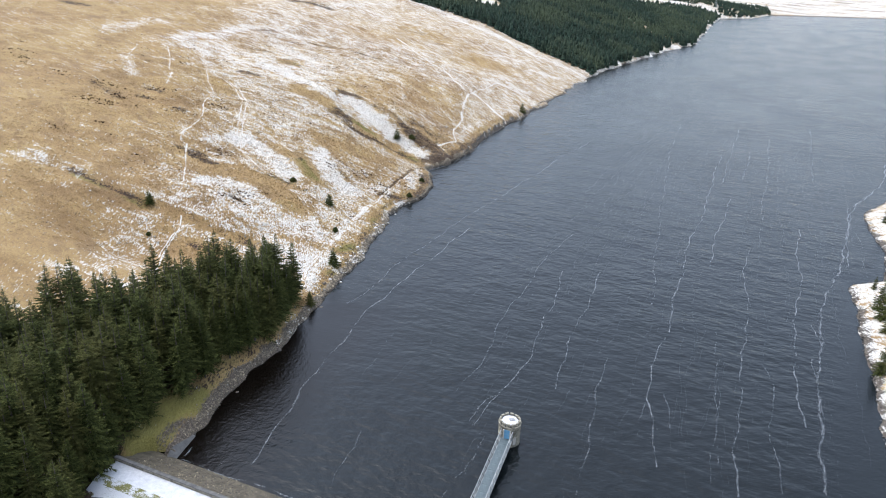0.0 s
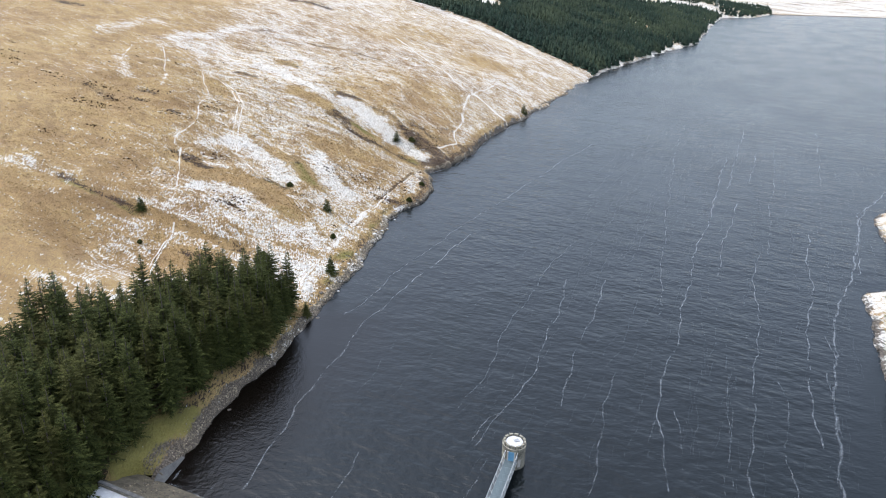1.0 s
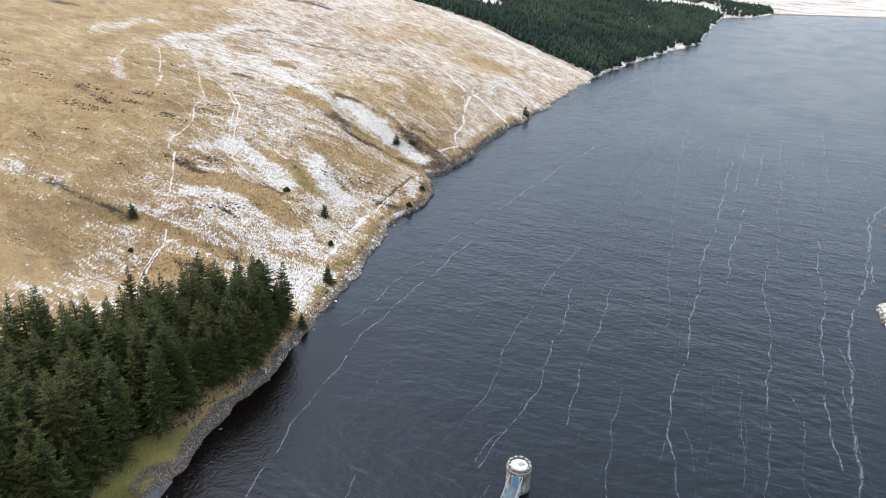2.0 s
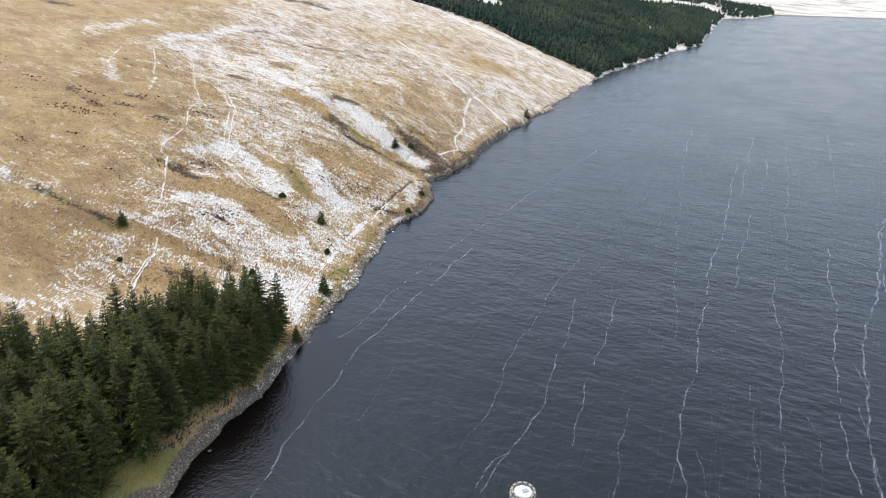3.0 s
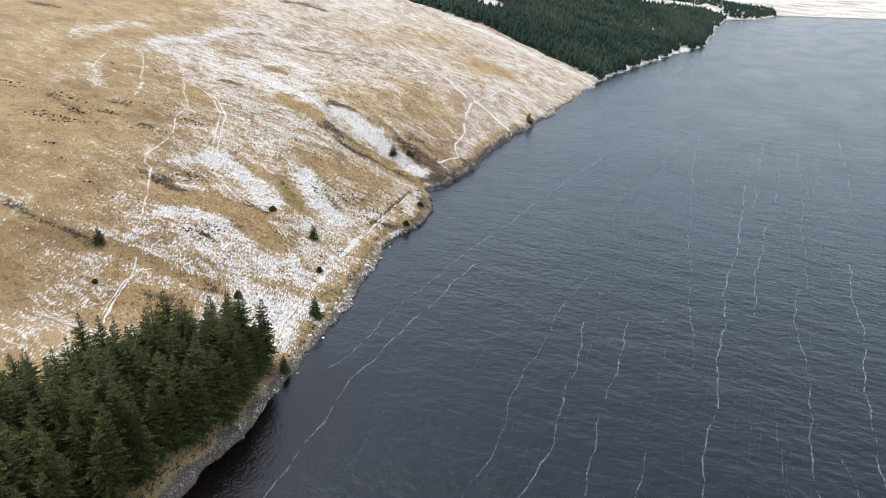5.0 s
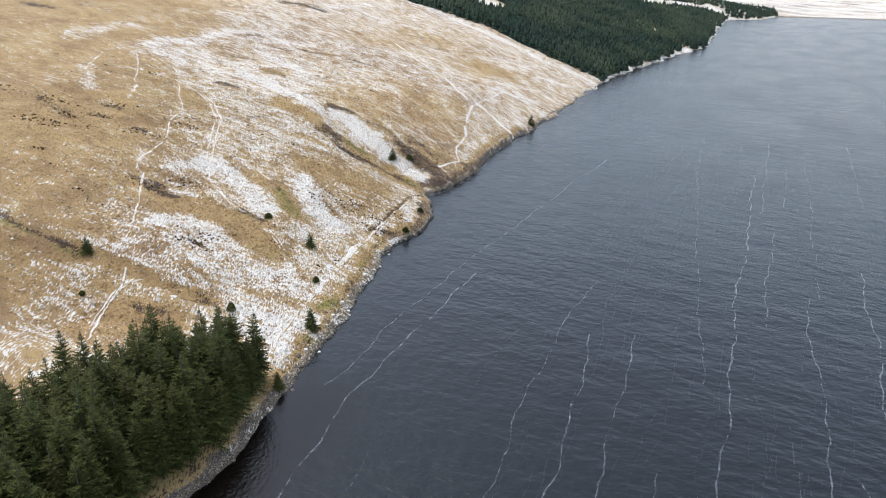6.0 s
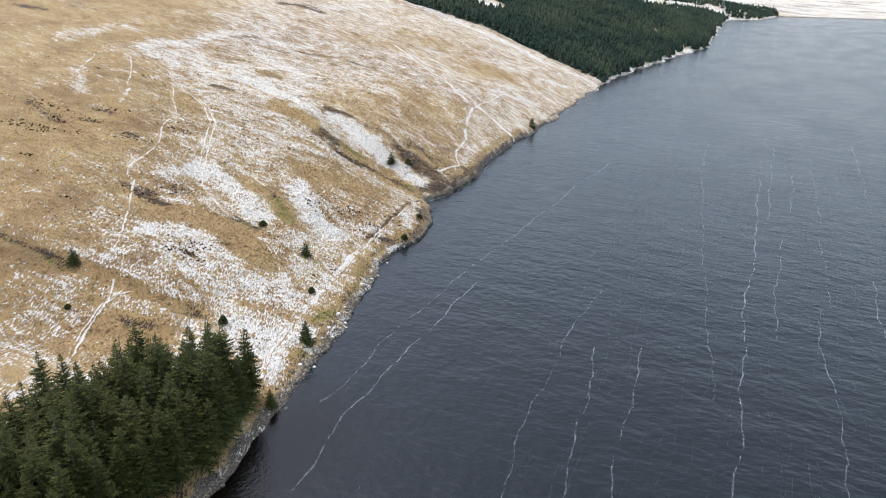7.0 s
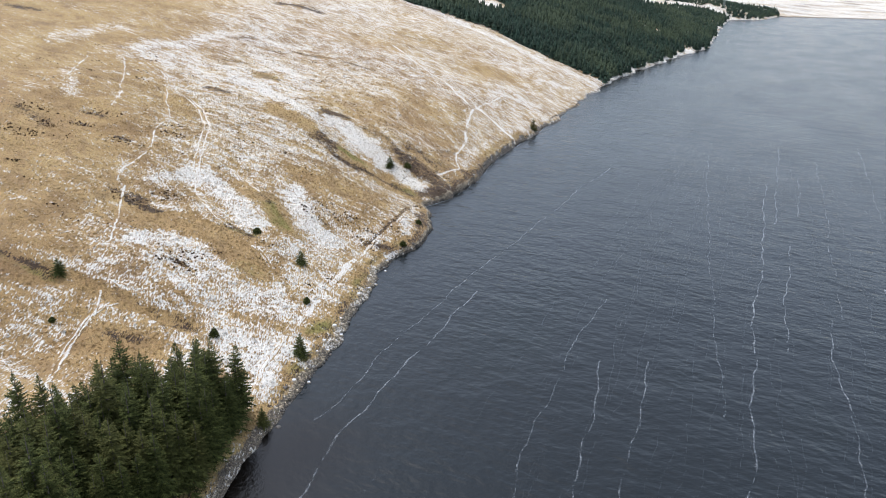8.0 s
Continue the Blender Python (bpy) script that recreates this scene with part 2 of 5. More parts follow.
SHORE_RIGHT = [(1900, 2240), (1500, 1500), (900, 900), (420, 480), (260, 330), (180.0, 273.5), (160.7, 255.7), (153.2, 237.9), (145.7, 214.9), (132.2, 191.6),
               (120.0, 187.4), (117.4, 184.4), (112.3, 169.7), (107.1, 159.7), (101.4, 146.9), (98.6, 138.2), (94.8, 131.1),
               (92.9, 125.9), (88.3, 117.9), (85.9, 111.7), (72, 78), (66, 46)]
DAM_U, DAM_N = (0.9224, -0.3862), (-0.3862, -0.9224)      # along the dam, and out of the water across it
DAM_O = (-44.6, 100.2)                                     # where the dam's waterline meets the bank


def chain_distance(x, y, chain):
    """Distance of many points to a line of points."""
    best = np.full(x.shape, 1e9)
    for (ax, ay), (bx, by) in zip(chain, chain[1:]):
        dx, dy = bx - ax, by - ay
        k = np.clip(((x - ax) * dx + (y - ay) * dy) / (dx * dx + dy * dy), 0, 1)
        best = np.minimum(best, (x - ax - k * dx) ** 2 + (y - ay - k * dy) ** 2)
    return np.sqrt(best)


def in_lake(x, y):
    ring = SHORE_NEAR + SHORE_FAR[1:] + SHORE_END[1:] + SHORE_RIGHT[1:]
    inside = np.zeros(x.shape, bool)
    for (ax, ay), (bx, by) in zip(ring, ring[1:] + ring[:1]):
        cross = (ay > y) != (by > y)
        inside ^= cross & (x < (bx - ax) * (y - ay) / (by - ay + 1e-12) + ax)
    return inside


def bump2(x, y, cx, cy, rx, ry):
    return np.exp(-((x - cx) / rx) ** 2 - ((y - cy) / ry) ** 2)


def waves2(x, y, scale, seed):
    """Smooth rolling noise in -1..1 from summed tilted sines."""
    rng = np.random.RandomState(seed)
    out = np.zeros(x.shape)
    for i in range(10):
        a, p, s = rng.uniform(0, math.tau), rng.uniform(0, math.tau), scale * rng.uniform(0.6, 1.7)
        out += np.sin((x * math.cos(a) + y * math.sin(a)) * math.tau / s + p + 1.3 * np.sin((x * math.sin(a) - y * math.cos(a)) * math.tau / (s * 2.3)))
    return out / 5.5


def land_height(x, y):
    """Height of the ground and its signed distance from the water's edge (minus: lake bed)."""
    far = np.clip((y - 350) / 200, 0, 1)
    fray = 0.7 * waves2(x, y, 8, 71) * (1 - far) + 5.0 * waves2(x, y, 48, 72) * far
    place = (x, y)
    x, y = x + 0.9 * fray, y - 0.4 * fray
    dn, df = chain_distance(x, y, SHORE_NEAR), chain_distance(x, y, SHORE_FAR)
    de, dr = chain_distance(x, y, SHORE_END), chain_distance(x, y, SHORE_RIGHT)
    wet = in_lake(x, y)
    dl = np.minimum(dn, df)
    d = np.minimum(np.minimum(dl, de), dr)
    x, y = place
    # the moor on the near bank
    near = 1 / (1 + np.exp((y - 205) / 18))
    reach = 420 * (1 - np.exp(-dl / 420))
    hill = reach * (0.375 - 0.05 * near) + 8.5 * np.exp(-((dl - 48) / 42) ** 2) * np.exp(-((y - 372) / 85) ** 2)
    hill += 3.0 * np.exp(-((dl - 30) / 20) ** 2) * np.exp(-((y - 250) / 16) ** 2)
    hill -= 5.5 * bump2(x, y, -80, 172, 22, 15) * (dl > 0)
    ease = np.clip(dl / 30, 0, 1)
    hill += ease * (1.3 * waves2(x, y, 60, 3) + 0.45 * waves2(x, y, 19, 4) + 0.16 * waves2(x, y, 6, 5))
    # gullies that run down to the water
    for x0, y0, x1, y1, w, deep in GULLIES:
        g = chain_distance(x, y, [(x0, y0), (x1, y1)])
        hill -= deep * np.exp(-(g / w) ** 2) * np.clip(dl / 12, 0.15, 1)
    end = 0.045 * de + 0.05 * np.clip(de - 250, 0, None) + 6 * waves2(x, y, 420, 8) * np.clip(de / 300, 0, 1)
    right = 0.16 * 300 * (1 - np.exp(-dr / 300)) + 0.3 * waves2(x, y, 14, 9) * np.clip(dr / 10, 0, 1)
    wl, we, wr = (1 / (v + 0.5) ** 3 for v in (dl, de, dr))
    z = (hill * wl + end * we + right * wr) / (wl + we + wr)
    bank = 0.9 * (1 - np.exp(-d / 1.6)) * np.clip(1.2 - z / 6, 0, 1)
    z = z + bank
    z = np.where(wet, -np.minimum(0.35 * d + 0.05, 4.0), z)
    # the dam's bank stands across the mouth of the lake; behind it the valley drops away
    s = (x - DAM_O[0]) * DAM_U[0] + (y - DAM_O[1]) * DAM_U[1]
    n = (x - DAM_O[0]) * DAM_N[0] + (y - DAM_O[1]) * DAM_N[1]
    behind = (n > 0) & (s > -6.5)
    valley = np.maximum(1.0 - 0.45 * (n - 13), -14)
    blend = np.clip((s + 6.5) / 14, 0, 1) ** 2
    lower = np.minimum(z, valley * blend + np.minimum(z, 1.6) * (1 - blend))
    z = np.where(behind, np.where(n < 13, -1.2, lower), z)
    shelf = np.exp(-(np.clip(np.abs(n - 10.5) - 4.0, 0, None) / 2.5) ** 2) * np.clip((s + 10.5) / 2, 0, 1) * (s <= -6.5)
    z = z * (1 - shelf) + 1.2 * shelf
    return z, np.where(wet, -d, d)

# ---- the ground ----
def mesh_from(name, verts, faces, mat):
    me = bpy.data.meshes.new(name)
    me.from_pydata(verts, [], faces)
    me.materials.append(mat)
    return me


def spacing(stops):
    """Grid lines from (start, step) stops; the last stop only ends the row."""
    out = []
    for (a, s), (b, _) in zip(stops, stops[1:]):
        out += list(np.linspace(a, b, max(1, round((b - a) / s)), endpoint=False))
    return np.array(out + [stops[-1][0]])


GX = spacing([(-4500, 500), (-1200, 90), (-420, 9), (-240, 1.6), (-115, 1.05), (20, 1.3), (40, 2.6), (175, 3.2), (420, 8), (800, 20), (1700, 120), (4500, 0)])
GY = spacing([(-1500, 150), (-200, 14), (60, 1.3), (350, 2.2), (700, 4.5), (1250, 14), (2650, 60), (3200, 300), (6000, 0)])
XX, YY = np.meshgrid(GX, GY)
ZZ, DD = land_height(XX, YY)


def ground_z(x, y):
    """Height of the built ground at a place."""
    i = min(max(np.searchsorted(GX, x) - 1, 0), len(GX) - 2)
    j = min(max(np.searchsorted(GY, y) - 1, 0), len(GY) - 2)
    u, v = (x - GX[i]) / (GX[i + 1] - GX[i]), (y - GY[j]) / (GY[j + 1] - GY[j])
    return float((ZZ[j, i] * (1 - u) + ZZ[j, i + 1] * u) * (1 - v) + (ZZ[j + 1, i] * (1 - u) + ZZ[j + 1, i + 1] * u) * v)


WANDER = 1 + 0.26 * waves2(XX, YY, 9, 91) + 0.2 * waves2(XX, YY, 4, 92)


def band(field, chain, width, amount, sharp=2):
    """Raise a cover field along a line, fading out sideways with an uneven edge."""
    return np.maximum(field, amount * np.exp(-np.abs(chain_distance(XX, YY, chain) * WANDER / width) ** sharp))


# snow that lies in hollows, on the lee banks and along the tops
def bands(field, rows, sharp=2):
    for chain, width, amount in rows:
        field = band(field, chain, width, amount, sharp)
    return field


left_d = np.minimum(chain_distance(XX, YY, SHORE_NEAR), chain_distance(XX, YY, SHORE_FAR))
west = 1 / (1 + np.exp(-np.clip(XX + 92 + 0.22 * (YY - 240), -300, 300) / 9))
cover = 0.11 - 0.05 * np.clip((YY - 350) / 60, 0, 1) + 0.385 * west + 0.03 * np.clip((YY - 240) / 150, 0, 1) + 0.05 * waves2(XX, YY, 90, 21)
# thin, speckled cover
cover = bands(cover, [
    ([(-66, 281), (-56, 264.5), (-50, 257)], 11, 0.56),
    ([(-64, 273), (-51, 270)], 7, 0.5),
    ([(-48, 308), (-44, 299), (-36, 294)], 4.5, 0.55),
    ([(-37, 253), (-29, 248)], 6, 0.45),
    ([(-27, 271), (-17, 269.5)], 3, 0.42),
    ([(-83, 179), (-82, 169), (-84, 150), (-95, 137)], 12, 0.44),
    ([(-77, 175), (-70, 183)], 5, 0.5),
    ([(-80, 193), (-61, 193), (-40, 204)], 8, 0.53),
    ([(-163, 396), (-159, 415), (-154, 467)], 9, 0.3),
    ([(-169, 358), (-168, 380)], 6, 0.42),
    ([(-204, 425), (-183, 419)], 10, 0.34)])
cover = bands(cover, [
    ([(-128, 517), (-94, 507), (-50, 560), (-40, 640)], 34, 0.46),
    ([(37, 579), (76, 587), (106, 593)], 22, 0.45),
    ([(24, 476), (35, 480), (44, 478.5), (52, 473)], 5, 0.75),
    ([(21.8, 422), (34.6, 425.2), (42.5, 424)], 4.5, 0.55),
    ([(-7, 358.8), (0.7, 364.7), (8.7, 364.7), (16.7, 362)], 3.4, 0.55),
    ([(-57.7, 299.7), (-48.7, 296), (-41.7, 290.6)], 5, 0.6),
    ([(1.6, 365), (9, 367), (16, 362)], 2.5, 0.62)])
cover = bands(cover, [
    ([(-41, 533), (-22, 482)], 14, 0.42),
    ([(-136, 299), (-130, 289)], 4.5, 0.48),
    ([(-119, 195), (-104, 192)], 4, 0.45),
    ([(-103, 195), (-95, 193), (-90, 192)], 2.2, 0.4),
    ([(-73, 241), (-62, 229)], 7, 0.44),
    ([(-112, 346), (-88, 338), (-72, 350)], 20, 0.5),
    ([(-52, 352), (-28, 346), (-8, 372)], 18, 0.43),
    ([(-100, 300), (-75, 300)], 10, 0.36)])
# deep drifts
cover = bands(cover, [
    ([(-65, 331), (-55, 332), (-48, 331)], 5.0, 0.72),
    ([(-48, 331), (-41, 328), (-34.5, 322), (-26.3, 319), (-20.3, 314.5), (-15.4, 309), (-8.5, 301)], 5.2, 0.84),
    ([(-79.5, 257.6), (-75, 257), (-66.7, 249), (-58.5, 241.5), (-51, 234.3)], 5.2, 0.78),
    ([(-85, 245), (-82, 252), (-79, 256)], 2.2, 0.68),
    ([(-82, 240), (-76, 234.6), (-71, 230.4)], 5, 0.56),
    ([(-76, 209), (-75, 215), (-70.5, 212.5)], 4.5, 0.76),
    ([(-64.6, 207), (-60, 208), (-54.4, 206.5)], 3.2, 0.68),
    ([(-49, 260), (-48, 252.6), (-42, 246), (-34, 241)], 5.2, 0.78),
    ([(-75, 191.6), (-67, 189.5), (-59, 188.5)], 3.4, 0.6)])
cover = bands(cover, [
    ([(-45, 185), (-38.6, 182.7), (-36.4, 174), (-34, 168.8)], 5.5, 0.85),
    ([(-46, 196), (-38.5, 196.5)], 5, 0.74),
    ([(-14.6, 268), (-12.2, 260)], 2.6, 0.8),
    ([(-138, 360), (-122, 378), (-98, 372)], 15, 0.52),
    ([(-135, 365), (-115, 357), (-96, 351), (-80, 352), (-64, 337), (-51, 332)], 9.5, 0.64),
    ([(-112, 332), (-99, 330)], 5, 0.56),
    ([(-123, 441), (-99, 449), (-80, 449)], 10, 0.58),
    ([(-63, 374), (-51, 362)], 7, 0.52),
    ([(-60, 735), (-17, 712), (21, 672), (78, 636), (116, 616)], 13, 0.75)])

# wind-packed tops, lee banks and the speckle between them
cover = bands(cover, [
    ([(-138.6, 364.9), (-136.6, 383.4), (-127.2, 391.1), (-123.6, 429.1)], 7, 0.64),
    ([(-124, 369.9), (-110.5, 368.2), (-95.4, 370), (-82.1, 358.4)], 9, 0.61),
    ([(-122.9, 437), (-106.6, 433.6), (-90.4, 444.6)], 10, 0.64),
    ([(-90.1, 350.2), (-75.2, 350.2), (-64, 344.3)], 10, 0.59),
    ([(-137.5, 475.7), (-118.5, 467.5), (-108.7, 497.5)], 14, 0.53),
    ([(-98, 555), (-81.9, 611.3), (-55.7, 665.3)], 22, 0.57),
    ([(-94.1, 407.6), (-67.9, 391.7), (-53.2, 370)], 12, 0.53),
    ([(-143.4, 316.6), (-137.8, 302.7), (-129.7, 287.6)], 4, 0.47),
    ([(-168.3, 356.1), (-166.7, 368.4), (-165.6, 380)], 8, 0.47),
    ([(-164, 394.6), (-154.2, 390.8)], 7, 0.47),
    ([(-134.8, 329), (-130.6, 332.5)], 4, 0.49)], 2.6)
cover = bands(cover, [
    ([(-64.4, 292.9), (-53.8, 292.3), (-44, 295.7), (-37.6, 295.9)], 7, 0.58),
    ([(-75.4, 288.1), (-64.5, 285)], 8, 0.5),
    ([(-84, 242.8), (-81.2, 251.5), (-79, 256.4)], 3.5, 0.81),
    ([(-78.2, 255.6), (-71.3, 253.8), (-64.6, 245.6)], 5, 0.86),
    ([(-62.8, 242.4), (-57.2, 237.1), (-51.8, 232)], 4, 0.79),
    ([(-48.4, 260.2), (-44.8, 251.2), (-39.1, 243.9), (-33.4, 241)], 5, 0.87),
    ([(-42.4, 252.7), (-34.1, 245.4), (-27.2, 246.9)], 5, 0.5),
    ([(-76.1, 209.1), (-74.4, 214.1), (-71.1, 217.2), (-66.9, 213.9)], 4, 0.83),
    ([(-62.9, 210.6), (-57.8, 210.7), (-52, 208.3)], 3, 0.81),
    ([(-45.5, 199.8), (-42.8, 203.1), (-38.8, 201.6)], 4, 0.79),
    ([(-81.3, 228.5), (-72.7, 231.2)], 4, 0.66)], 2.6)
cover = bands(cover, [
    ([(-47.4, 185.7), (-40.6, 184.7), (-32.4, 183.4)], 5, 0.85),
    ([(-44.5, 179.8), (-36.3, 177.4)], 5, 0.81),
    ([(32.9, 495.4), (43.5, 486.7), (50.5, 481.6)], 6, 0.68),
    ([(61.4, 552), (85.1, 569.2)], 8, 0.66),
    ([(-4.6, 361.4), (3.6, 360.1), (14.5, 361.9)], 4, 0.52),
    ([(-30.5, 222), (-31.5, 209.4), (-33.9, 194.9)], 1.6, 0.70),
    ([(-27.6, 218.8), (-25.1, 223.9)], 3, 0.66)], 2.6)
cover = bands(cover, [([(-50, 333.6), (-41, 328.9), (-33.1, 322.1), (-24.2, 314.8), (-15.8, 309.5), (-10.3, 304.6)], 4.6, 1.0)], 3)
cover = bands(cover, [([(-93.6, 354), (-76.9, 346.9), (-61, 335), (-49.9, 332.7)], 6, 0.8), ([(-96.3, 404.7), (-77.8, 385.6), (-59.5, 360.7)], 10, 0.68)], 2.4)


def bare(field, rows):
    """Grass that the wind has kept clear."""
    for chain, width, amount in rows:
        field = field - amount * np.exp(-(chain_distance(XX, YY, chain) / width) ** 2)
    return field


cover = bare(cover, [
    ([(-63, 254.7), (-55, 245)], 2.6, 0.5),
    ([(-73, 226.6), (-63.6, 222.4)], 4.5, 0.4),
    ([(-45, 270.5), (-38, 271.5), (-30, 276)], 7, 0.35),
    ([(-36, 306), (-26, 301), (-15, 299)], 4, 0.5),
    ([(-53, 367), (-22, 366.7), (-1, 403)], 13, 0.16),
    ([(-70.7, 330), (-57, 321)], 5, 0.4),
    ([(-86, 189), (-75, 188.5), (-65, 186.5), (-56, 185)], 1.7, 0.75),
    ([(-70, 176.6), (-64, 175.6)], 4.5, 0.6),
    ([(12, 505), (30, 531)], 14, 0.15),
    ([(-12, 356), (0, 352)], 8, 0.25),
    ([(-88, 228), (-78, 226)], 3, 0.4)])
cover = bare(cover, [
    ([(-69.4, 324.6), (-57, 320), (-50.9, 314.1)], 3.2, 0.5),
    ([(-42.2, 284.8), (-34.5, 288.8), (-25.5, 282.9)], 9, 0.2),
    ([(-45.4, 269.5), (-37, 264.5), (-29.1, 262.3)], 9, 0.16),
    ([(-57.4, 299.6), (-48.7, 298.7)], 3, 0.35),
    ([(-36, 336.4), (-23.3, 331), (-13.3, 325.7)], 12, 0.12),
    ([(-13.1, 321.2), (-1.3, 330.4)], 7, 0.3),
    ([(-25.7, 558.8), (-1.1, 567.3)], 18, 0.22),
    ([(19.2, 532.5), (39.7, 541)], 14, 0.22),
    ([(-55.4, 499.6), (-41.7, 508.9)], 18, 0.2),
    ([(-105.7, 316.9), (-96.4, 302.4)], 4, 0.4),
    ([(-75.8, 221.8), (-64.9, 222), (-55.2, 220.4)], 5, 0.5),
    ([(-53.4, 213.5), (-47.3, 213.2)], 4, 0.55)])
cover = bare(cover, [
    ([(-54.2, 251.2), (-50, 242.7), (-45.9, 236.5)], 2.4, 0.7),
    ([(-59.2, 248.6), (-54.5, 243.6)], 2, 0.5),
    ([(-68.9, 174.6), (-61.9, 175.7)], 5, 0.5),
    ([(-49.1, 343.4), (-29.9, 349.5)], 10, 0.2),
    ([(-131.5, 250.4), (-110, 262.8)], 14, 0.1),
    ([(-29.2, 402.9), (-10.8, 382.3), (0.7, 372.9)], 9, 0.2),
    ([(-23.8, 309.9), (-13, 300.9)], 3, 0.6)])
cover = bare(cover, [([(-101.8, 150.1), (-95.7, 149.2), (-92.3, 154.8)], 7, 0.3), ([(-95.8, 140.5), (-89.2, 139.2)], 6, 0.16)])
cover = np.where((YY > 1250) & (left_d > 5) & (DD > 0), np.maximum(cover, 0.5), cover)
for cx, cy, r in ((37, 835, 26), (155, 789, 9), (412, 1280, 16), (620, 1890, 70)):
    cover = np.maximum(cover, 0.8 * bump2(XX, YY, cx, cy, r, r * 1.6))
cover = np.where((YY > 640) & (DD > 0) & (waves2(XX, YY, 40, 57) > 1.08), 0.85, cover)
CLEARING = [(352, 1450), (470, 1672), (595, 1868), (672, 1905)]
cover = np.where(chain_distance(XX, YY, CLEARING) < 40, 0.7 + 0.3 * waves2(XX, YY, 60, 66), cover)
far_bank = (YY > 640) & (left_d < 8 + 9 * waves2(XX, YY, 33, 67))
cover = np.where(far_bank, 0.85 + 0.25 * waves2(XX, YY, 40, 61), cover)

heath = np.full(XX.shape, -0.2) + 0.1 * waves2(XX, YY, 30, 31)
heath = bands(heath, [
    ([(-86, 228.8), (-82, 227.3), (-78, 227.4)], 1.6, 0.9),
    ([(-86, 232.5), (-82, 232)], 1.2, 0.85),
    ([(-91, 231.5), (-89, 231.6)], 1.2, 0.7),
    ([(-73, 261.3), (-71.7, 264)], 1.4, 0.7),
    ([(-102.7, 262.5), (-100, 263)], 1.6, 0.7)])
heath = bands(heath, [
    ([(-59.6, 228.7), (-53.5, 228.4)], 1.0, 0.7),
    ([(-18, 320), (-13.4, 315.4), (-8.9, 313.2), (-4.2, 310.2), (0, 311)], 3.2, 0.8),
    ([(-36, 331), (-25, 329), (-17.4, 322.6), (-11.2, 316)], 1.8, 0.6),
    ([(-16.7, 331), (-9, 330), (-1.2, 328)], 5.5, 0.5),
    ([(4.8, 321.6), (10, 333), (13.5, 342.4), (16.6, 356.2)], 1.8, 0.55),
    ([(-52, 311.4), (-47, 310), (-44, 308)], 2.6, 0.7),
    ([(-45.8, 307), (-40.5, 302.8), (-35, 302.5), (-31.1, 303.2), (-25, 305), (-20.5, 306.2), (-12.5, 299.9)], 1.7, 0.75),
    ([(-39.8, 251), (-32.2, 242)], 1.2, 0.6)])
heath = bands(heath, [
    ([(-14, 281), (-17.3, 264), (-21, 253), (-24.7, 244)], 1.1, 0.8),
    ([(-133.9, 265.7), (-122.7, 259.8)], 3.0, 0.55),
    ([(-118, 266), (-115, 265)], 1.8, 0.7),
    ([(-119.6, 276.6), (-113, 274.6)], 2.2, 0.6),
    ([(-119.7, 566), (-102, 572), (-92, 561)], 5, 0.5),
    ([(-89.5, 422), (-83.6, 435.9), (-62.3, 436.8), (-44.1, 439.6)], 2.2, 0.5),
    ([(-75.2, 545.6), (-41.9, 566.2), (-23.4, 563.2)], 6, 0.3),
    ([(-29, 523.5), (-8.8, 547.5)], 5, 0.4),
    ([(-58.7, 434.7), (-44, 437)], 3, 0.65),
    ([(-119, 433), (-110, 443)], 3, 0.6),
    ([(-52.6, 339), (-42.5, 336)], 2.4, 0.8),
    ([(-108, 193.5), (-100, 191), (-92, 190), (-87, 189.5)], 1.1, 0.85),
    ([(-65.5, 205), (-62, 204.6)], 1.5, 0.8)])
heath = bands(heath, [
    ([(-210, 396), (-200, 399)], 3.5, 0.7),
    ([(-75, 189.6), (-65, 187.6), (-56, 186.4)], 0.9, 0.3),
    ([(-70, 178.5), (-64, 177.5)], 1.2, 0.7),
    ([(-58, 186), (-54, 184)], 1.6, 0.7),
    ([(-4, 340), (4, 350)], 4, 0.5),
    ([(-9, 304), (-3, 307), (2, 312), (6, 320)], 4.6, 0.95),
    ([(-16, 246), (-11, 254), (-8.5, 264)], 2.2, 0.7),
    ([(-9.5, 268), (-7.5, 274), (-8.5, 282)], 2.4, 0.75),
    ([(-26, 205), (-24, 214)], 1.4, 0.55)])
heath = bands(heath, [
    ([(-121.7, 563.3), (-107.6, 563.8), (-94.3, 561.3)], 5, 0.85),
    ([(-116.1, 432.6), (-107.6, 435)], 3, 0.60),
    ([(-106.5, 385.4), (-97.4, 387.1)], 2.4, 0.60),
    ([(-83.6, 364.5), (-77.7, 363.6)], 2.4, 0.66),
    ([(-82, 434.2), (-71.5, 436.4)], 2.4, 0.66),
    ([(-64.5, 422.4), (-42.6, 417.9)], 1.8, 0.56),
    ([(-100.1, 338.4), (-91.3, 336.9)], 2.6, 0.76),
    ([(-98.1, 424.1), (-91.2, 426.9)], 2, 0.60),
    ([(-77.3, 302.6), (-74.1, 307)], 1.6, 0.60),
    ([(-54, 335.9), (-43, 334.9)], 2.0, 0.66),
    ([(-50.2, 314.8), (-44.1, 310.6)], 3.2, 0.85),
    ([(-42.6, 303.5), (-33.8, 299.8)], 1.6, 0.85)])
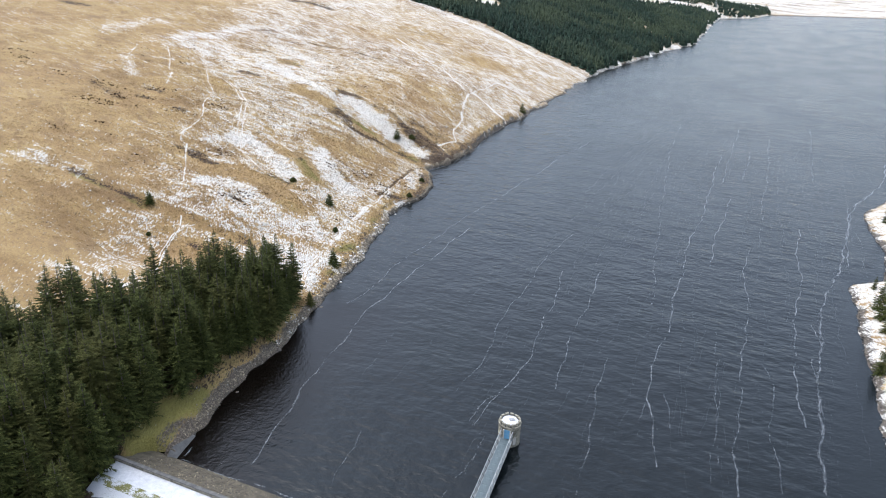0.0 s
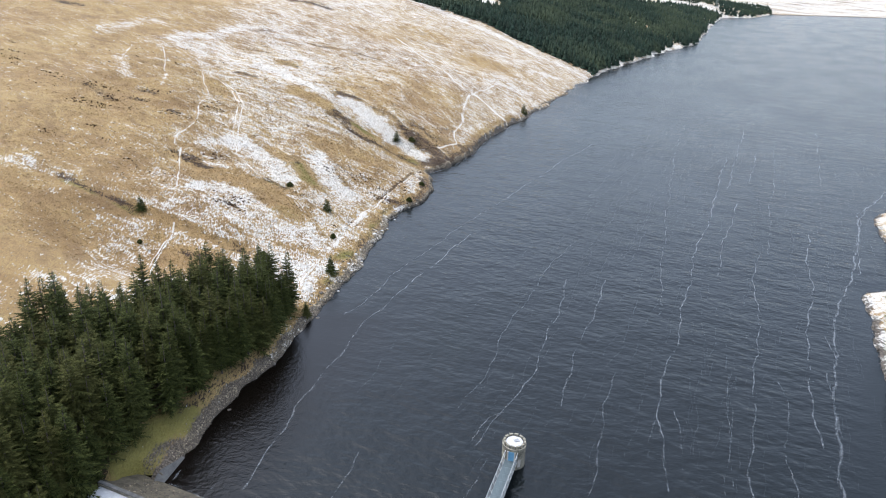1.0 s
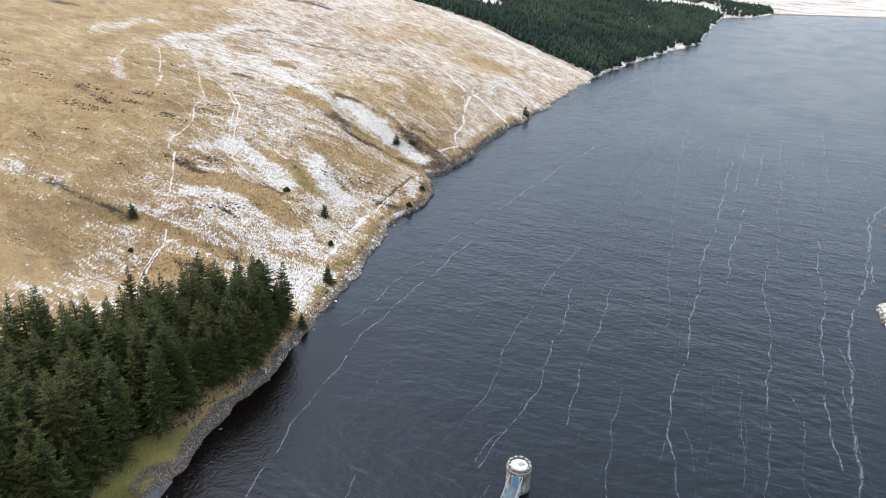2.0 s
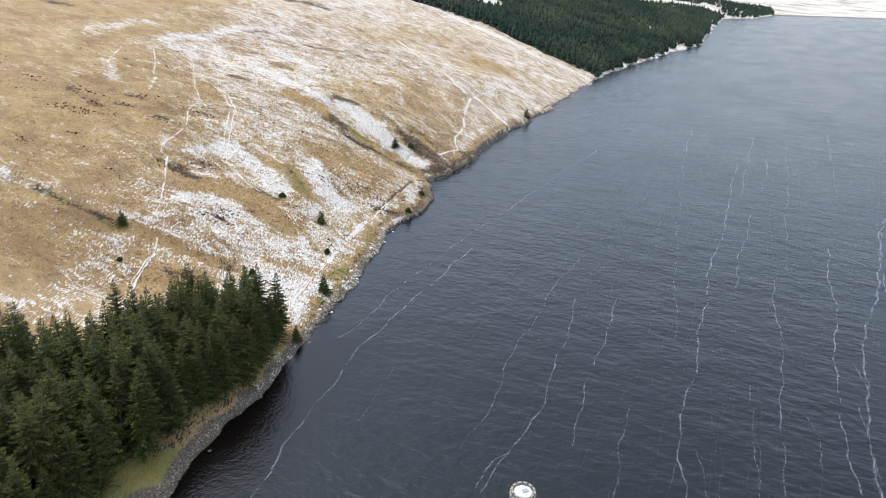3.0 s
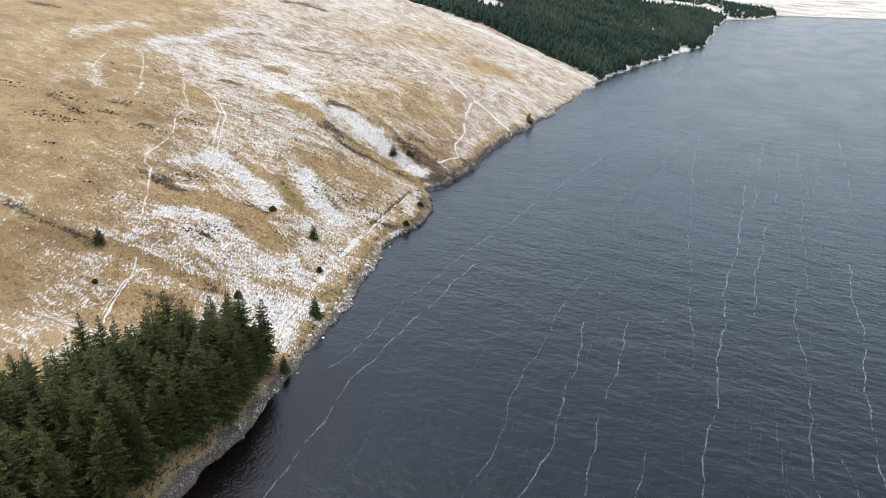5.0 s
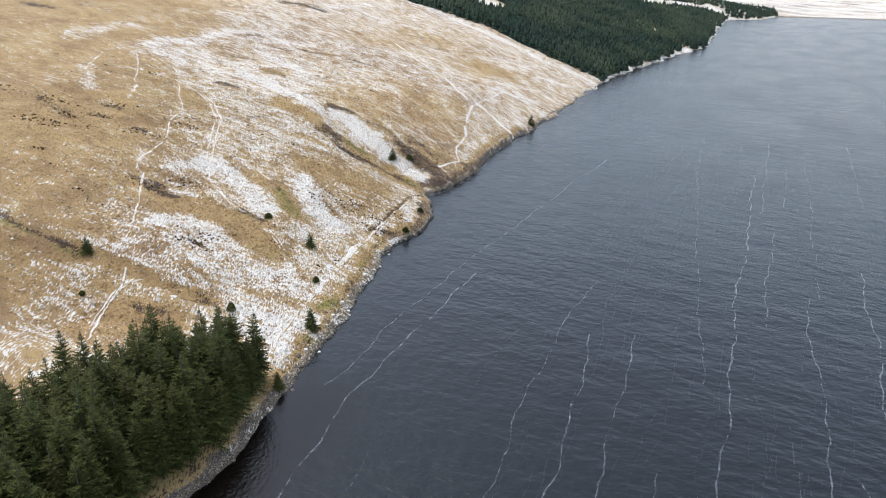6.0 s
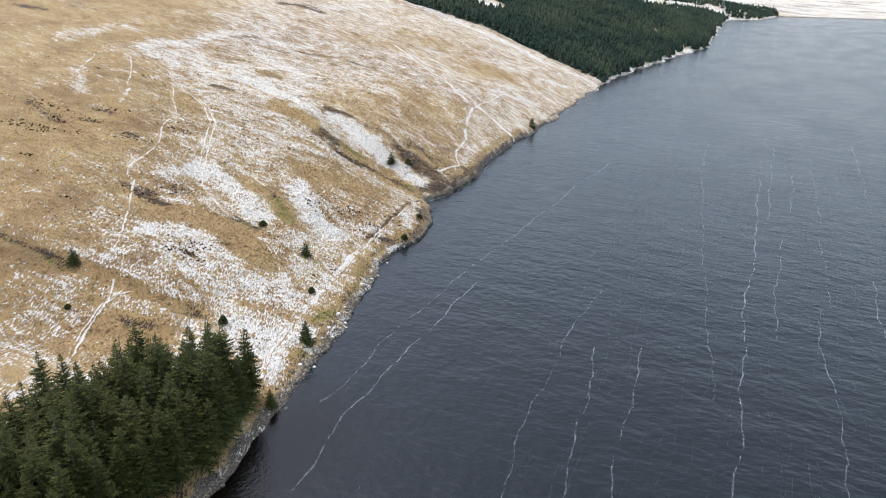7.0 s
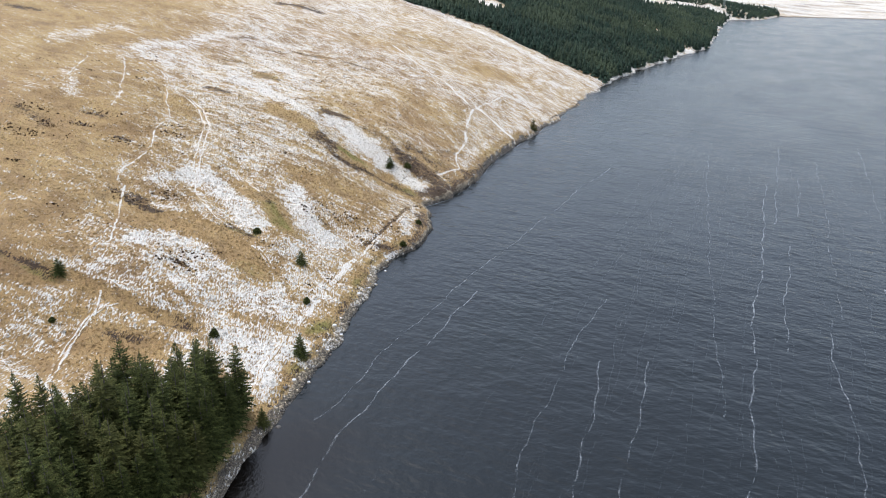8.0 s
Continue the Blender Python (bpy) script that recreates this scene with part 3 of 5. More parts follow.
heath = bands(heath, [
    ([(-24.5, 305.7), (-11.9, 301.2)], 1.4, 0.43),
    ([(-18.6, 319.5), (-13.2, 316.1), (-7.1, 313.9)], 3.4, 0.82),
    ([(-17.6, 319.1), (-8.2, 318.5), (-1.1, 319.7)], 2.4, 0.43),
    ([(-9.8, 312.5), (-4.5, 313), (-0.9, 311.1)], 3.2, 0.85),
    ([(7.4, 327.3), (14.1, 346.3), (17.8, 360.7)], 2.2, 0.65),
    ([(-87.7, 230.8), (-83.6, 230.3), (-78.5, 227.3)], 1.8, 0.68),
    ([(-66.9, 211.6), (-63.6, 210.6)], 1.4, 0.58),
    ([(-67.6, 177.7), (-62.8, 178.1)], 1.6, 0.58),
    ([(-60, 226.6), (-52.1, 226.5)], 1.0, 0.58),
    ([(-63.5, 227.7), (-59.9, 226.2)], 0.8, 0.50),
    ([(-56.3, 251.1), (-52.5, 245.3)], 1.2, 0.58),
    ([(-42.7, 254.6), (-34.3, 246.8), (-32.4, 243.5)], 0.9, 0.43)])
heath = bands(heath, [
    ([(-22, 323.7), (-16.1, 320.8), (-11.4, 318.2), (-7.9, 317.3)], 2.2, 0.85),
    ([(-13.7, 319.4), (-7.9, 317.3), (-0.9, 313.1)], 3.4, 0.85),
    ([(-6.7, 314.2), (-2, 310)], 3.4, 0.8),
    ([(-10.7, 277.3), (-8.2, 274.7), (-6.1, 270.5)], 2.2, 0.85),
    ([(-8.7, 264.5), (-6.8, 264.5)], 1.6, 0.7),
    ([(-20.6, 247.2), (-17.5, 247.8)], 1.8, 0.75),
    ([(5.9, 331.5), (9.6, 331.1)], 2, 0.8)])
fields_far = (YY > 2195) & (left_d > 60)
heath = np.where(fields_far, 0.4 + 0.4 * waves2(XX / 4.0, YY, 42, 63), heath)
heath = np.where(chain_distance(XX, YY, SHORE_END) < 14, 0.75, heath)
heath = np.where((left_d < 2.6) & (YY > 250) & (YY < 330), np.maximum(heath, 0.36), heath)

green = np.zeros(XX.shape)
green = bands(green, [
    ([(-54.2, 244.6), (-51, 240.5), (-49.5, 238.4), (-47.4, 235.9)], 2.4, 0.6),
    ([(-42, 309.5), (-38, 309.5), (-33, 308)], 2.4, 0.6),
    ([(-51.9, 209.5), (-46, 210)], 2.8, 0.5),
    ([(-106, 191.5), (-92, 188.6), (-86, 188.6)], 1.7, 0.75),
    ([(-51, 102), (-49.5, 109), (-46.5, 116)], 5.0, 1.3),
    ([(-46, 120), (-40, 142), (-35, 160)], 4.5, 0.5),
    ([(-57, 96), (-54, 92)], 5, 1.1),
    ([(-29, 194), (-28, 199)], 2.2, 0.55),
    ([(-22, 229), (-24, 222)], 2.2, 0.8),
    ([(-86, 365.8), (-79, 365)], 3, 0.7),
    ([(-172, 272), (-165, 290)], 7, 0.35)])
green = bands(green, [
    ([(-52.6, 245.8), (-49.3, 241.6), (-45.4, 236.9)], 2.2, 0.85),
    ([(-41.5, 310.6), (-36.7, 308.4), (-34.4, 311.8)], 2.6, 1.0),
    ([(-58.3, 226.2), (-52.4, 227.6)], 1.4, 0.9),
    ([(-21.2, 306.1), (-13, 301.9)], 2.0, 0.8),
    ([(-30.8, 192.7), (-28.6, 196.7), (-26.9, 199)], 2.4, 0.8),
    ([(-31.2, 177.3), (-30, 181.1)], 2.6, 0.7),
    ([(-51.6, 212.3), (-47.1, 212.3)], 1.8, 0.55)])

heath = bands(heath, [([(-48.6, 116), (-45.5, 124), (-42, 133), (-38, 143)], 1.9, 0.45)])
wood = 1 / (1 + np.exp(-np.clip(158 - YY - 0.72 * np.abs(XX + 42) - 2, -60, 60) / 2.0)) / (1 + np.exp(np.clip((XX + 41) / 1.5, -60, 60))) / (1 + np.exp(np.clip((40 - YY) / 3, -60, 60))) / (1 + np.exp(np.clip((-112 - XX) / 3, -60, 60)))
cover = cover * (1 - wood) - 0.4 * wood
heath = np.maximum(heath, 0.95 * wood * (left_d > 9))
edge = np.maximum(np.where(YY < 165, 2.3, np.where(YY < 235, 1.7, 0.65)) + 0.8 * waves2(XX, YY, 9, 41), 0.35)
stony = np.clip(1.25 - np.abs(DD) / edge * 0.8, 0, 1.1)
stony = np.where(DD < 0, 1.0, stony)
for chain, width, amount in [([(-46, 101.5), (-48.5, 99.6)], 1.2, 0.8), ([(-48.6, 102.5), (-48.0, 106.4), (-46.0, 109.6)], 1.5, 0.62)]:
    stony = band(stony, chain, width, amount)
fringe = np.exp(-((left_d - 2.6) / 1.8) ** 2) * (YY > 165) * (YY < 420) * (DD > 0)
green = np.maximum(green, 0.42 * fringe)
heath = np.maximum(heath, np.where(YY < 245, 0.44, 0.26) * fringe)
cover = cover - 0.06 * fringe - 0.7 * np.clip(heath - 0.3, 0, 1) - 0.75 * green
cover = np.where(stony > 0.45, np.minimum(cover, np.where(YY > 560, 0.5, 0.2)), cover)
cover = bands(cover, [
    ([(-21.5, 216.3), (-20.5, 220.3)], 1.17, 1),
    ([(-23.3, 210.4), (-22, 214.4)], 0.91, 0.9),
    ([(-20.4, 226.2), (-20, 235.2)], 1.04, 0.95),
    ([(-24.7, 194.9), (-23.7, 200.4)], 1.3, 1),
    ([(-26.5, 190.2), (-25, 192.1)], 1.04, 1),
    ([(-17.2, 243.7), (-13.7, 248.8)], 1.17, 0.95),
    ([(-29.5, 180.9), (-28.1, 183.1)], 0.91, 0.9)])
right_side = chain_distance(XX, YY, SHORE_RIGHT) < left_d
heath = np.where(right_side & (YY < 400) & (DD > -0.3) & (DD < 1.5), 0.95, heath)
cover = np.where(right_side & (DD > 1.2), 0.72 + 0.2 * waves2(XX, YY, 7, 65), cover)
cover = np.where((YY > 2195) & (left_d > 60), 0.7 + 0.22 * waves2(XX / 3.0, YY, 60, 64) - 0.7 * np.clip(heath - 0.4, 0, 1), cover)


def with_fields(me, **fields):
    for name, values in fields.items():
        a = me.attributes.new(name, "FLOAT", "POINT")
        a.data.foreach_set("value", np.asarray(values, np.float32).ravel())


nx, ny = len(GX), len(GY)
ids = np.arange(nx * ny).reshape(ny, nx)
quads = np.stack([ids[:-1, :-1], ids[:-1, 1:], ids[1:, 1:], ids[1:, :-1]], -1).reshape(-1, 4)
me = mesh_from("ground", np.stack([XX, YY, ZZ], -1).reshape(-1, 3).tolist(), quads.tolist(), GROUND)
with_fields(me, snow=cover, heath=heath, green=green, stony=stony)
me.polygons.foreach_set("use_smooth", np.ones(len(me.polygons), bool))
tagged(new("ground", me), "tan moor grass hillside streaked with thin snow above the lake", "hillside", kind="structure")

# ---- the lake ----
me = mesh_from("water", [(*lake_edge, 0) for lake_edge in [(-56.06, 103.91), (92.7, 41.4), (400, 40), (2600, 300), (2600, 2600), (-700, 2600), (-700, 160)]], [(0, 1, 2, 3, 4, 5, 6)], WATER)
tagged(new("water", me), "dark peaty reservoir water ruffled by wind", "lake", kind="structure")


# ---- helpers for things ----
def thing(name, label, category, at=(0, 0, 0), turn=0.0, group="", kind=""):
    ob = new(name)
    ob.matrix_world = pose(*at, 0, 0, turn)
    return tagged(ob, label, category, group, kind)


def part(name, me, parent, label="", at=None):
    ob = new(name, me)
    ob.parent = parent
    if at is not None:
        ob.matrix_local = at
    return tagged(ob, label)


class Shape:
    """Collects corners and faces, then becomes one mesh."""

    def __init__(self):
        self.v, self.f = [], []

    def box(self, m, sx, sy, sz, taper=1.0):
        n = len(self.v)
        for z, k in ((-0.5, 1.0), (0.5, taper)):
            for x, y in ((-0.5, -0.5), (0.5, -0.5), (0.5, 0.5), (-0.5, 0.5)):
                self.v.append(tuple(m @ Vector((x * sx * k, y * sy * k, z * sz))))
        self.f += [tuple(n + i for i in q) for q in ((3, 2, 1, 0), (4, 5, 6, 7), (0, 1, 5, 4), (1, 2, 6, 5), (2, 3, 7, 6), (3, 0, 4, 7))]
        return self

    def bar(self, a, b, w, h):
        """A square bar from a to b."""
        a, b = Vector(a), Vector(b)
        m = Matrix.Translation((a + b) / 2) @ (b - a).to_track_quat("X", "Z").to_matrix().to_4x4()
        return self.box(m, (b - a).length, w, h)

    def rings(self, rows, seg=24, close=True):
        """A turned body from (radius, z) rows."""
        n = len(self.v)
        for r, z in rows:
            for i in range(seg):
                a = math.tau * i / seg
                self.v.append((r * math.cos(a), r * math.sin(a), z))
        for k in range(len(rows) - 1):
            for i in range(seg):
                j = (i + 1) % seg
                self.f.append((n + k * seg + i, n + k * seg + j, n + (k + 1) * seg + j, n + (k + 1) * seg + i))
        if close:
            self.f.append(tuple(n + (len(rows) - 1) * seg + i for i in range(seg)))
        return self

    def mesh(self, name, mat, smooth_shade=False):
        me = mesh_from(name, self.v, self.f, mat)
        if smooth_shade:
            me.polygons.foreach_set("use_smooth", np.ones(len(me.polygons), bool))
        return me


# ---- conifers ----
def crown_mesh(name, height, reach, bare, seed, whorls=30, per=9):
    """Boughs in whorls that narrow to a thin leader, each a spine with many fine sprays."""
    rng = np.random.RandomState(seed)
    s = Shape()
    lean = rng.uniform(-0.025, 0.025, 2) * height
    side_share = rng.uniform(0.8, 1.15, 6)
    for k in range(whorls):
        f = (k + rng.uniform(0, 0.8)) / whorls
        z = height * (bare + (0.97 - bare) * f)
        ring = rng.uniform(0.8, 1.15)
        for i in range(per - int(f * 3)):
            a = math.tau * (i + rng.uniform(0, 0.9)) / per + k * 0.7
            up = rng.uniform(-0.022, 0.022) * height
            long = reach * (1 - f) ** 0.74 * ring * side_share[int(a / math.tau * 6) % 6] * rng.uniform(0.6, 1.12) + 0.18
            if f < 0.14 and bare > 0.05:
                long *= rng.uniform(0.45, 0.9)
            ca, sa = math.cos(a), math.sin(a)
            rise = 0.75 * (f - 0.62) + rng.uniform(-0.14, 0.14)
            ox, oy = lean[0] * f, lean[1] * f

            def at(u, side, dip=0.0):
                r = u * long
                return (ox + r * ca - side * sa, oy + r * sa + side * ca, z + up * min(1.0, 1.6 * (1 - f)) + rise * r + 0.15 * r * u - dip)

            n = len(s.v)
            s.v += [at(0.0, 0.05), at(0.5, -0.07, 0.03), at(1.0, 0.0), at(0.5, 0.07, 0.03)]
            s.f += [(n, n + 1, n + 2), (n, n + 2, n + 3)]
            for u in (0.2, 0.36, 0.52, 0.67, 0.81, 0.93) if long > 0.9 else (0.35, 0.75):
                u += rng.uniform(-0.05, 0.05)
                for side in (-1, 1):
                    w = (0.3 * long * (1.08 - u) + 0.13) * rng.uniform(0.6, 1.35) * side
                    n = len(s.v)
                    s.v += [at(u - 0.06, 0, -0.03), at(u + 0.07, 0, 0.02), at(u + 0.17, w, 0.03 + 0.2 * abs(w) * rng.uniform(0.0, 1.0))]
                    s.f.append((n, n + 1, n + 2))
                n = len(s.v)
                s.v += [at(u - 0.08, 0.02), at(u + 0.08, -0.02), at(u + 0.03, rng.uniform(-0.2, 0.2), rng.uniform(0.08, 0.34))]
                s.f.append((n, n + 1, n + 2))
    n = len(s.v)
    s.v += [(lean[0] - 0.07, lean[1], height * 0.95), (lean[0] + 0.07, lean[1], height * 0.95), (lean[0], lean[1] + 0.07, height * 0.95), (lean[0], lean[1], height * 1.02)]
    s.f += [(n, n + 1, n + 3), (n + 1, n + 2, n + 3), (n + 2, n, n + 3)]
    return s.mesh(name, NEEDLE)


def trunk_mesh(name, height, radius, stubs, seed):
    rng = np.random.RandomState(seed)
    s = Shape().rings([(radius * 1.35, -0.8), (radius, 0.5), (radius * 0.72, height * 0.4), (radius * 0.4, height * 0.75), (0.02, height * 0.985)], 7)
    for i in range(stubs):
        z, a, l = rng.uniform(0.08, 0.32) * height, rng.uniform(0, math.tau), rng.uniform(0.5, 1.3)
        s.bar((0, 0, z), (math.cos(a) * l, math.sin(a) * l, z - 0.15), 0.05, 0.05)
    return s.mesh(name, BARK)


def spruce(height, reach, bare, seed, label, whorls=31, per=10):
    ob = thing("spruce_tree", label, "conifer")
    part("trunk", trunk_mesh("trunk", height, height * 0.011 + 0.05, 10 if bare > 0.1 else 0, seed), ob, "grey-brown scaly trunk")
    part("crown", crown_mesh("crown", height, reach, bare, seed + 50, whorls, per), ob)
    return ob


def stand(ob, x, y, size, turn, group=""):
    """A copy of a tree on the ground at a place."""
    c = copy_thing(ob, pose(x, y, ground_z(x, y) - 0.1, 0, 0, turn) @ Matrix.Diagonal((size, size, size * 1.0, 1)))
    return tagged(c, group=group)


def discard(ob):
    for o in (*ob.children_recursive, ob):
        bpy.data.objects.remove(o)


def inside(x, y, ring):
    hit = False
    for (ax, ay), (bx, by) in zip(ring, ring[1:] + ring[:1]):
        if (ay > y) != (by > y) and x < (bx - ax) * (y - ay) / (by - ay) + ax:
            hit = not hit
    return hit


PLANTATION = [(-36.0, 156), (-38, 162), (-48, 158.5), (-61.5, 138), (-65, 129.5), (-72.5, 123.5), (-79, 112), (-91, 90), (-103, 70), (-92, 46), (-64, 56), (-57.5, 82), (-55.5, 91), (-54.0, 97.5), (-53.6, 104.3), (-49.2, 114.5), (-45.7, 123.5), (-40.7, 136), (-36.8, 148)]
wood_label = "tall dark green plantation spruce standing close among others"
edge_label = "dark green plantation spruce on the wood's edge, boughs low down"
rng = np.random.RandomState(5)
inner = [spruce(18.5, 3.8, 0.28, 1, wood_label, 26, 9), spruce(20.5, 3.6, 0.32, 2, wood_label, 26, 9), spruce(17, 4.0, 0.24, 3, wood_label, 26, 9), spruce(19, 3.5, 0.28, 4, wood_label, 26, 9)]
outer = [spruce(16.5, 3.7, 0.10, 11, edge_label, 32), spruce(15, 3.6, 0.06, 12, edge_label, 31), spruce(18, 3.6, 0.13, 13, edge_label, 33)]
spots = []
y = 46.0
while y < 163:
    x = -104.0
    while x < -36:
        px, py = x + rng.uniform(-1.0, 1.0), y + rng.uniform(-1.0, 1.0)
        if inside(px, py, PLANTATION):
            spots.append((px, py))
        x += 3.0
    y += 2.9
spots += [(-55.2, 93.5), (-56.3, 88.5), (-55.0, 84.5), (-53.0, 80.0), (-50.5, 75.0)]
for px, py in spots:
    rim = not all(inside(px + dx, py + dy, PLANTATION) for dx, dy in ((3.2, 0), (-3.2, 0), (0, 3.2), (0, -3.2), (2.5, -2.5)))
    kind = outer[rng.randint(3)] if rim else inner[rng.randint(4)]
    stand(kind, px, py, rng.uniform(0.76, 1.1), rng.uniform(0, 360), "plantation beside the dam")
for ob in inner + outer:
    discard(ob)

lone = spruce(6.5, 2.9, 0.03, 21, "small lone dark green spruce on open moor grass", 22, 8)
for x, y, size, turn in ((-38.3, 220.9, 0.64, 10), (-84.6, 190.0, 0.62, 80), (-23.1, 314.6, 0.72, 200)):
    stand(lone, x, y, size, turn)
shore_spruce = spruce(7.5, 2.9, 0.02, 22, "bushy dark green spruce on the bank above the stony shore", 26, 8)
for x, y, size, turn in ((-30.9, 183.5, 0.72, 30), (-33.2, 160.2, 0.52, 100), (45.6, 432.5, 0.85, 250), (47.6, 435, 0.4, 20)):
    stand(shore_spruce, x, y, size, turn)
bank_spruce = spruce(11, 2.6, 0.03, 23, "dark green spruce on the snow-covered bank", 28, 8)
for x, y, size, turn in ((122.3, 181, 0.38, 0), (116.5, 168.5, 0.83, 40), (114.0, 162.5, 0.87, 70), (110.6, 154.8, 0.75, 170), (99.0, 136.8, 0.75, 90), (103, 131, 1.05, 220),
                         (160.5, 241, 0.68, 130), (178, 250, 1.20, 10), (128, 166, 1.20, 60), (115, 131, 1.20, 75), (137, 193, 0.75, 35)):
    stand(bank_spruce, x, y, size, turn, "spruces on the snowy bank")
for ob in (lone, shore_spruce, bank_spruce):
    discard(ob)


def bush_mesh(seed, height, reach):
    rng = np.random.RandomState(seed)
    s = Shape()
    for i in range(260):
        a, u, w = rng.uniform(0, math.tau), rng.uniform(0, 1) ** 0.6, rng.uniform(0.1, 1)
        c = Vector((math.cos(a) * reach * u * (1.15 - 0.55 * w), math.sin(a) * reach * u * (1.15 - 0.55 * w), height * w * (1 - 0.3 * u)))
        m = Matrix.Translation(c) @ Euler(rng.uniform(0, 6, 3)).to_matrix().to_4x4()
        n = len(s.v)
        s.v += [tuple(m @ Vector(p)) for p in ((-0.22, 0, 0), (0.22, 0, 0.04), (0, 0.34, 0), (0, 0.1, 0.2))]
        s.f += [(n, n + 1, n + 2), (n, n + 1, n + 3), (n + 1, n + 2, n + 3)]
    return s.mesh("crown", NEEDLE)


for k, (x, y, h, r) in enumerate(((-52.1, 229.7, 1.7, 1.2), (-13.4, 251.6, 1.9, 1.2), (-9.6, 270, 1.6, 1.2), (-80.5, 177.9, 0.9, 0.6), (-33.8, 204.8, 1.8, 0.9), (-49.4, 183.4, 2.4, 1.0), (-16.3, 315.4, 2.6, 1.8), (-1.5, 290, 2.0, 1.5))):
    b = thing("gorse_bush", "low dark green bush in rough grass", "bush", (x, y, ground_z(x, y) - 0.1))
    part("crown", bush_mesh(60 + k, h, r), b)
    part("stem", Shape().rings([(0.09, -0.4), (0.05, h * 0.6)], 6).mesh("stem", BARK), b)


# ---- the forest along the far shore ----
def forest_mesh(trees, mat, seg=6):
    """Many small conifers as stacked ragged skirts, in one mesh."""
    rng = np.random.RandomState(77)
    verts, faces = [], []
    for x, y, z, h, r in trees:
        for low, high, wide in ((0.06, 0.52, 1.0), (0.30, 0.76, 0.74), (0.56, 1.0, 0.46)):
            n = len(verts)
            a0 = rng.uniform(0, math.tau)
            for i in range(seg):
                a = a0 + math.tau * i / seg
                k = r * wide * rng.uniform(0.62, 1.2)
                verts.append((x + k * math.cos(a), y + k * math.sin(a), z + h * (low + rng.uniform(-0.04, 0.05))))
            verts.append((x + rng.uniform(-0.1, 0.1), y + rng.uniform(-0.1, 0.1), z + h * high))
            faces += [(n + i, n + (i + 1) % seg, n + seg) for i in range(seg)]
    me = mesh_from("far_forest", verts, faces, mat)
    me.polygons.foreach_set("use_smooth", np.ones(len(me.polygons), bool))
    return me


rng = np.random.RandomState(9)
cand = []
for y0, y1, step in ((610, 900, 3.8), (900, 1300, 5.0), (1300, 2350, 9.0)):
    gx, gy = np.meshgrid(np.arange(-170, 1000, step), np.arange(y0, y1, step))
    gx, gy = gx + rng.uniform(-0.45, 0.45, gx.shape) * step, gy + rng.uniform(-0.45, 0.45, gy.shape) * step
    cand.append(np.stack([gx.ravel(), gy.ravel(), np.full(gx.size, step)], -1))
cand = np.concatenate(cand)
cx, cy = cand[:, 0], cand[:, 1]
cz, cd = land_height(cx, cy)
d_far = chain_distance(cx, cy, SHORE_FAR)
# the wood begins along a fence that climbs straight up from the shore
fence = (cx - 125.9) * 0.47 + (cy - 636.5) * 0.88
ragged = 5 * waves2(cx, cy, 26, 51)
keep = (cd > 1.5 + 0.4 * ragged + 20 * np.clip(waves2(cx, cy, 44, 52), 0, 1) * (cy > 650)) & (d_far < 300) & (fence > 3 + 0.3 * ragged)
keep &= (cx - 125.9) * 0.47 + (cy - 636.5) * 0.88 > 0
for qx, qy, r in ((37, 835, 24), (155, 789, 7), (412, 1280, 12), (212, 908, 6), (270, 1010, 7)):
    keep &= (cx - qx) ** 2 + ((cy - qy) / 1.8) ** 2 > r * r
keep &= waves2(cx, cy, 40, 57) < 1.12
keep &= chain_distance(cx, cy, CLEARING) > 26 + 10 * waves2(cx, cy, 90, 53)
keep &= (cy < 2250) & (cx < 905 + 0.2 * (cy - 2000)) & (waves2(cx, cy, 34, 54) > -1.0)
trees = [(x, y, z, rng.uniform(0.55, 1.3) * 9.5 * (1 + 0.16 * w), rng.uniform(2.2, 3.8) * max(1.0, s / 6.0))
         for (x, y, s), z, w in zip(cand[keep], cz[keep], waves2(cx[keep], cy[keep], 70, 55))]
tagged(new("far_forest", forest_mesh(trees, FAR_NEEDLE)), "dense dark green spruce forest along the far shore", "forest", kind="stuff")

# ---- paths trodden through the grass, filled with snow ----
TRODDEN = []


